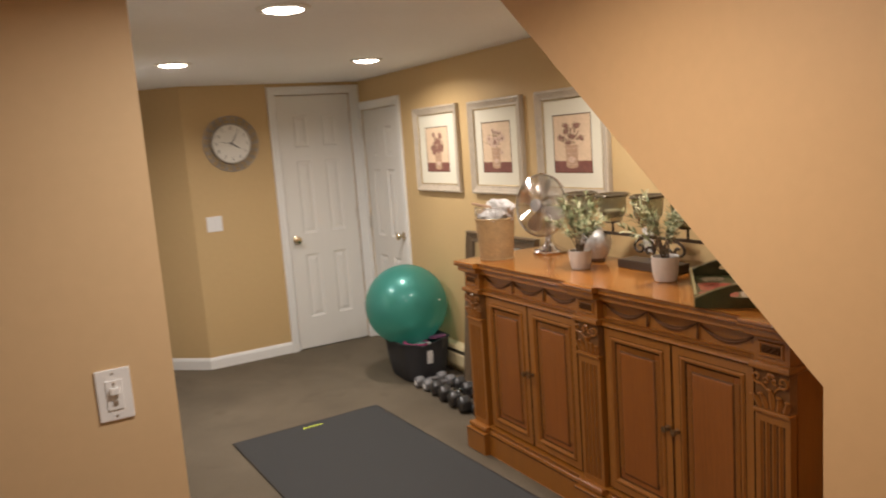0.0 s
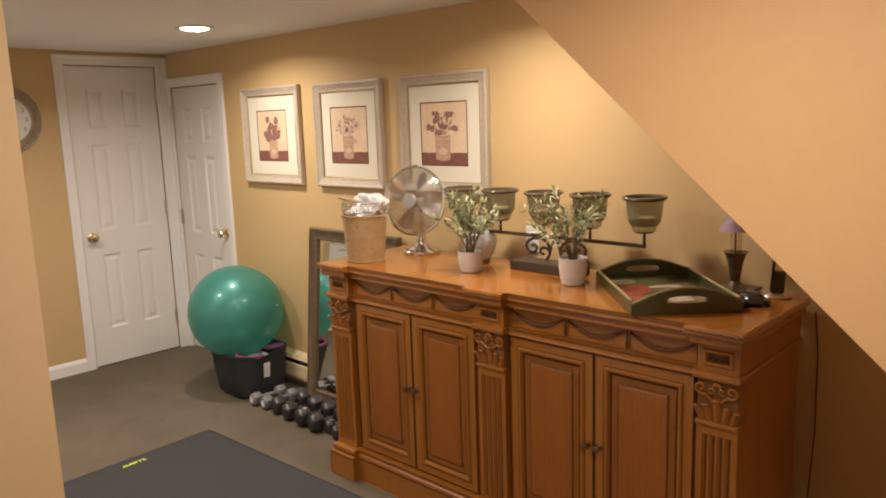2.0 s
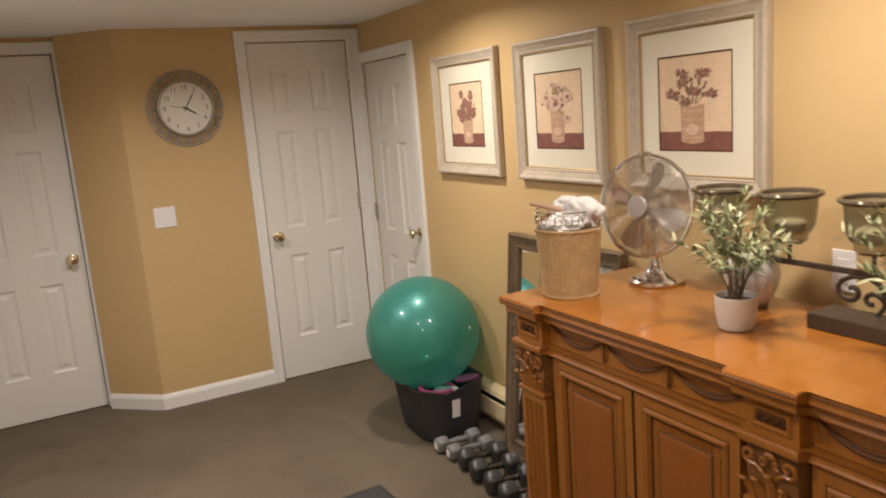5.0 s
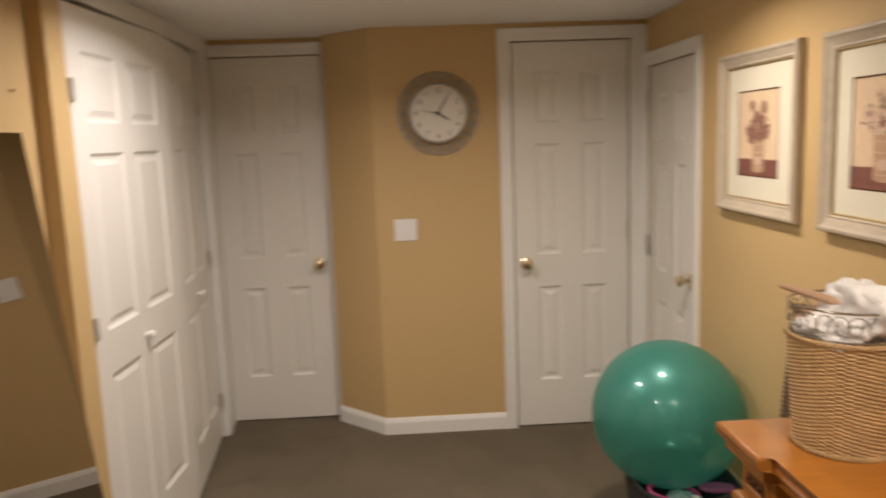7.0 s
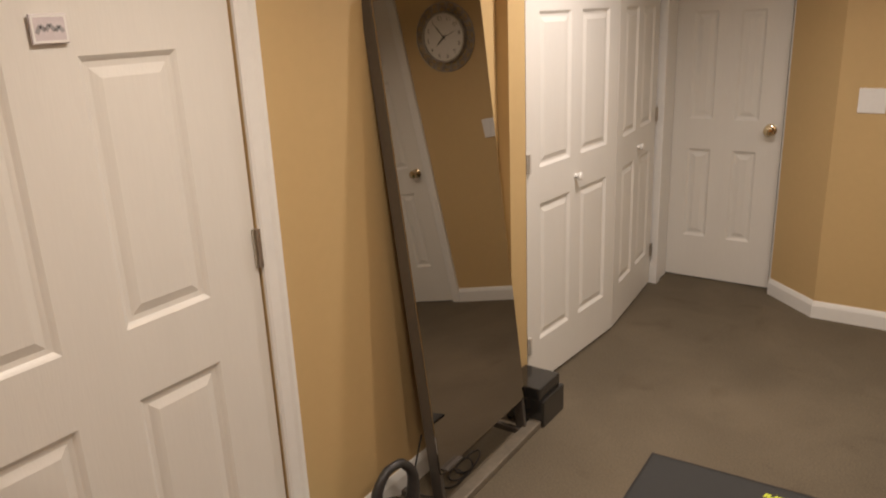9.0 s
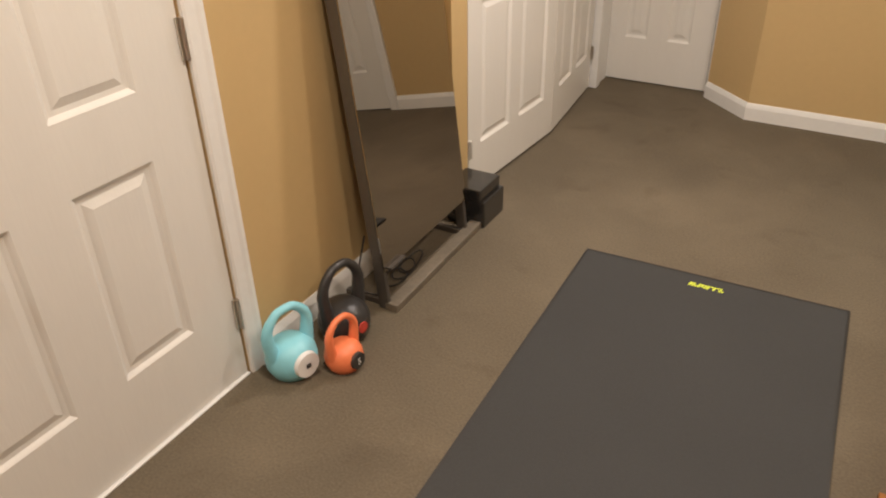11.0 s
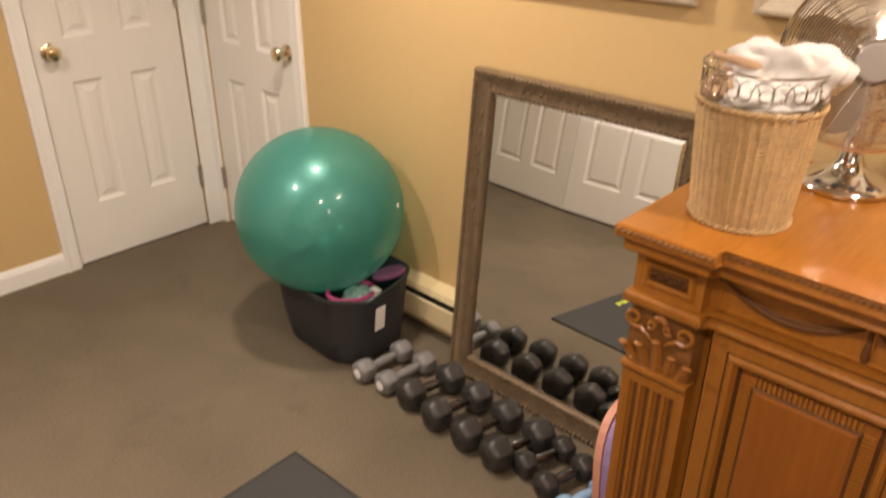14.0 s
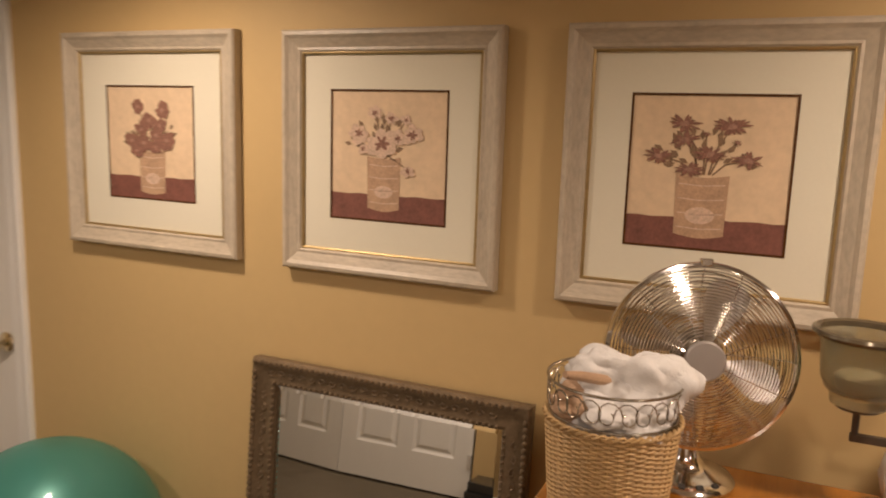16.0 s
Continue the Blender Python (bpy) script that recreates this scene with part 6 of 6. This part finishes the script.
for y, sgn in ((0.0, 1), (TL, -1)):
    bm = fresh()
    n = 16
    top = [(TW * k / n, 0.034 + 0.046 * math.sin(math.pi * k / n)) for k in range(n + 1)]
    # the end board with its hand slot: outer and inner loops joined on both faces
    outer = [(0, 0.0), (TW / 2, 0.0), (TW, 0.0)] + top[::-1]
    yy = (y, y + sgn * 0.014)
    loops = []
    for w in yy:
        ring = []
        for a in [2 * math.pi * k / 48 for k in range(48)]:
            d = Vector((math.cos(a), math.sin(a)))
            best = None
            for (ax_, az_), (bx_, bz_) in zip(outer, outer[1:] + outer[:1]):
                e1, e2 = Vector((bx_ - ax_, bz_ - az_)), Vector((ax_ - TW / 2, az_ - 0.052))
                den = d.x * e1.y - d.y * e1.x
                if abs(den) < 1e-9:
                    continue
                t_ = (e2.x * e1.y - e2.y * e1.x) / den
                u_ = (e2.x * d.y - e2.y * d.x) / den
                if t_ > 0 and -1e-6 <= u_ <= 1 + 1e-6 and (best is None or t_ < best):
                    best = t_
            ring.append((TW / 2 + d.x * best, 0.052 + d.y * best))
        inner = [(TW / 2 + 0.062 * math.copysign(abs(math.cos(a)) ** 0.7, math.cos(a)), 0.042 + (0.015 if math.sin(a) > 0 else 0.007) * math.copysign(abs(math.sin(a)) ** 0.7, math.sin(a))) for a in [2 * math.pi * k / 48 for k in range(48)]]
        loops.append(([bm.verts.new((u, w, v)) for u, v in ring], [bm.verts.new((u, w, v)) for u, v in inner]))
    (o1, i1), (o2, i2) = loops
    for a, b in ((o1, i1), (o2, i2), (o1, o2), (i1, i2)):
        for k in range(48):
            bm.faces.new((a[k], a[(k + 1) % 48], b[(k + 1) % 48], b[k]))
    part("handle_board", bm, TRAYG, tray, "arched end board with a hand slot")
    bm = fresh()
    tube(bm, [(u, y + sgn * 0.007, v + 0.001) for u, v in top], 0.0048, 6)
    part("worn_edge", bm, TRAYRIM, tray, "worn pale edge")
for x in (0.0, TW - 0.012):
    bm = fresh()
    prism(bm, [(x, 0.0), (x + 0.012, 0.0), (x + 0.012, 0.042), (x, 0.042)], TL - 0.030, axis="y", at=0.015)
    part("side_board", bm, TRAYG, tray)
    bm = fresh()
    tube(bm, [(x + 0.006, 0.012, 0.042), (x + 0.006, TL - 0.012, 0.042)], 0.0055, 6)
    part("worn_edge", bm, TRAYRIM, tray, "worn pale edge")

# small lamp, glass ornament and handset at the end by the stairs
LILAC = material("lilac_shade", (0.26, 0.17, 0.22), 0.6, vary=0.2, scale=30)
DARKBR = material("dark_bronze", (0.15, 0.105, 0.07), 0.3, metal=0.7, vary=0.3, scale=30)
lamp = thing("small_lamp", "small dark bronze trumpet lamp with lilac shade", "lamp", at(-0.135, -4.165, TOP))
bm = fresh()
lathe(bm, [(0, 0), (0.055, 0), (0.057, 0.008), (0.045, 0.014), (0.022, 0.022), (0.016, 0.032), (0.020, 0.060), (0.026, 0.10), (0.036, 0.128), (0.042, 0.134), (0.034, 0.134), (0, 0.12)], 28)
part("lamp_base", bm, DARKBR, lamp, smooth=True)
bm = fresh()
lathe(bm, [(0.018, 0.125), (0.018, 0.195), (0.013, 0.205), (0.0125, 0.205), (0.0165, 0.195), (0.0165, 0.125)], 20)
part("chimney", bm, glass("lamp_glass", (0.9, 0.88, 0.8), 0.05), lamp, "clear glass chimney", smooth=True)
bm = fresh()
lathe(bm, [(0.058, 0.208), (0.030, 0.262), (0.028, 0.262), (0.056, 0.208), (0.058, 0.208)], 28)
part("shade", bm, LILAC, lamp, "lilac cone shade", smooth=True)
bm = fresh()
tube(bm, [(-0.030, -0.01, 0.12), (-0.024, -0.006, 0.2), (-0.012, 0, 0.262)], 0.003, 6)
tube(bm, [(-0.012, 0, 0.262), (0.0, 0, 0.266), (0.012, 0, 0.262)], 0.003, 6)
part("shade_arm", bm, DARKBR, lamp)
bm = fresh()
box(bm, (-0.055, -0.075, 0.0), (0.055, 0.03, 0.012), 0.004)
part("lamp_plate", bm, DARKBR, lamp)
orn = thing("glass_ornament", "dark glossy turtle-shaped ornament on the sideboard", "ornament", at(-0.295, -4.285, TOP) @ Matrix.Rotation(radians(40), 4, "Z"))
bm = fresh()
lathe(bm, [(0, 0.002), (0.040, 0.004), (0.048, 0.012), (0.042, 0.026), (0.024, 0.038), (0, 0.042)], 24, Matrix.Diagonal((1.15, 0.9, 1, 1)))
part("shell", bm, GLOSSBOX, orn, smooth=True)
bm = fresh()
bmesh.ops.create_icosphere(bm, subdivisions=3, radius=0.014, matrix=Matrix.Translation((0.060, 0, 0.020)))
part("head", bm, GLOSSBOX, orn, smooth=True)
for sx in (-1, 1):
    for sy in (-1, 1):
        bm = fresh()
        bmesh.ops.create_icosphere(bm, subdivisions=2, radius=0.011, matrix=Matrix.Translation((0.036 * sx, 0.036 * sy, 0.010)))
        part("foot", bm, GLOSSBOX, orn, smooth=True)
hs = thing("cordless_handset", "dark cordless handset standing in a silver cradle", "telephone", at(-0.165, -4.315, TOP) @ Matrix.Rotation(radians(-60), 4, "Z"))
bm = fresh()
lathe(bm, [(0, 0), (0.048, 0), (0.050, 0.006), (0.040, 0.016), (0.022, 0.024), (0, 0.026)], 24, Matrix.Diagonal((1, 0.8, 1, 1)))
part("cradle", bm, STEELF, hs, "silver plastic cradle", smooth=True)
bm = fresh()
box(bm, (-0.022, -0.012, 0.012), (0.022, 0.012, 0.165), 0.007)
hst = part("handset", bm, GLOSSBOX, hs, m=Matrix.Rotation(radians(16), 4, "X"))
bm = fresh()
box(bm, (-0.015, -0.0135, 0.105), (0.015, -0.0118, 0.140))
part("screen", bm, STEELF, hst)

# outlet on the wall behind the candle holder
out = thing("wall_outlet", "white wall outlet with a plug behind the candle holder", "outlet", at(-0.0005, -3.206, 1.079, FACE_W))
bm = fresh()
box(bm, (-0.035, -0.006, -0.057), (0.035, 0, 0.057), 0.003)
part("plate", bm, PLASTIC_W, out)
for z in (-0.02, 0.02):
    bm = fresh()
    box(bm, (-0.016, -0.008, z - 0.014), (0.016, -0.005, z + 0.014), 0.002)
    part("socket", bm, PLASTIC_W, out)
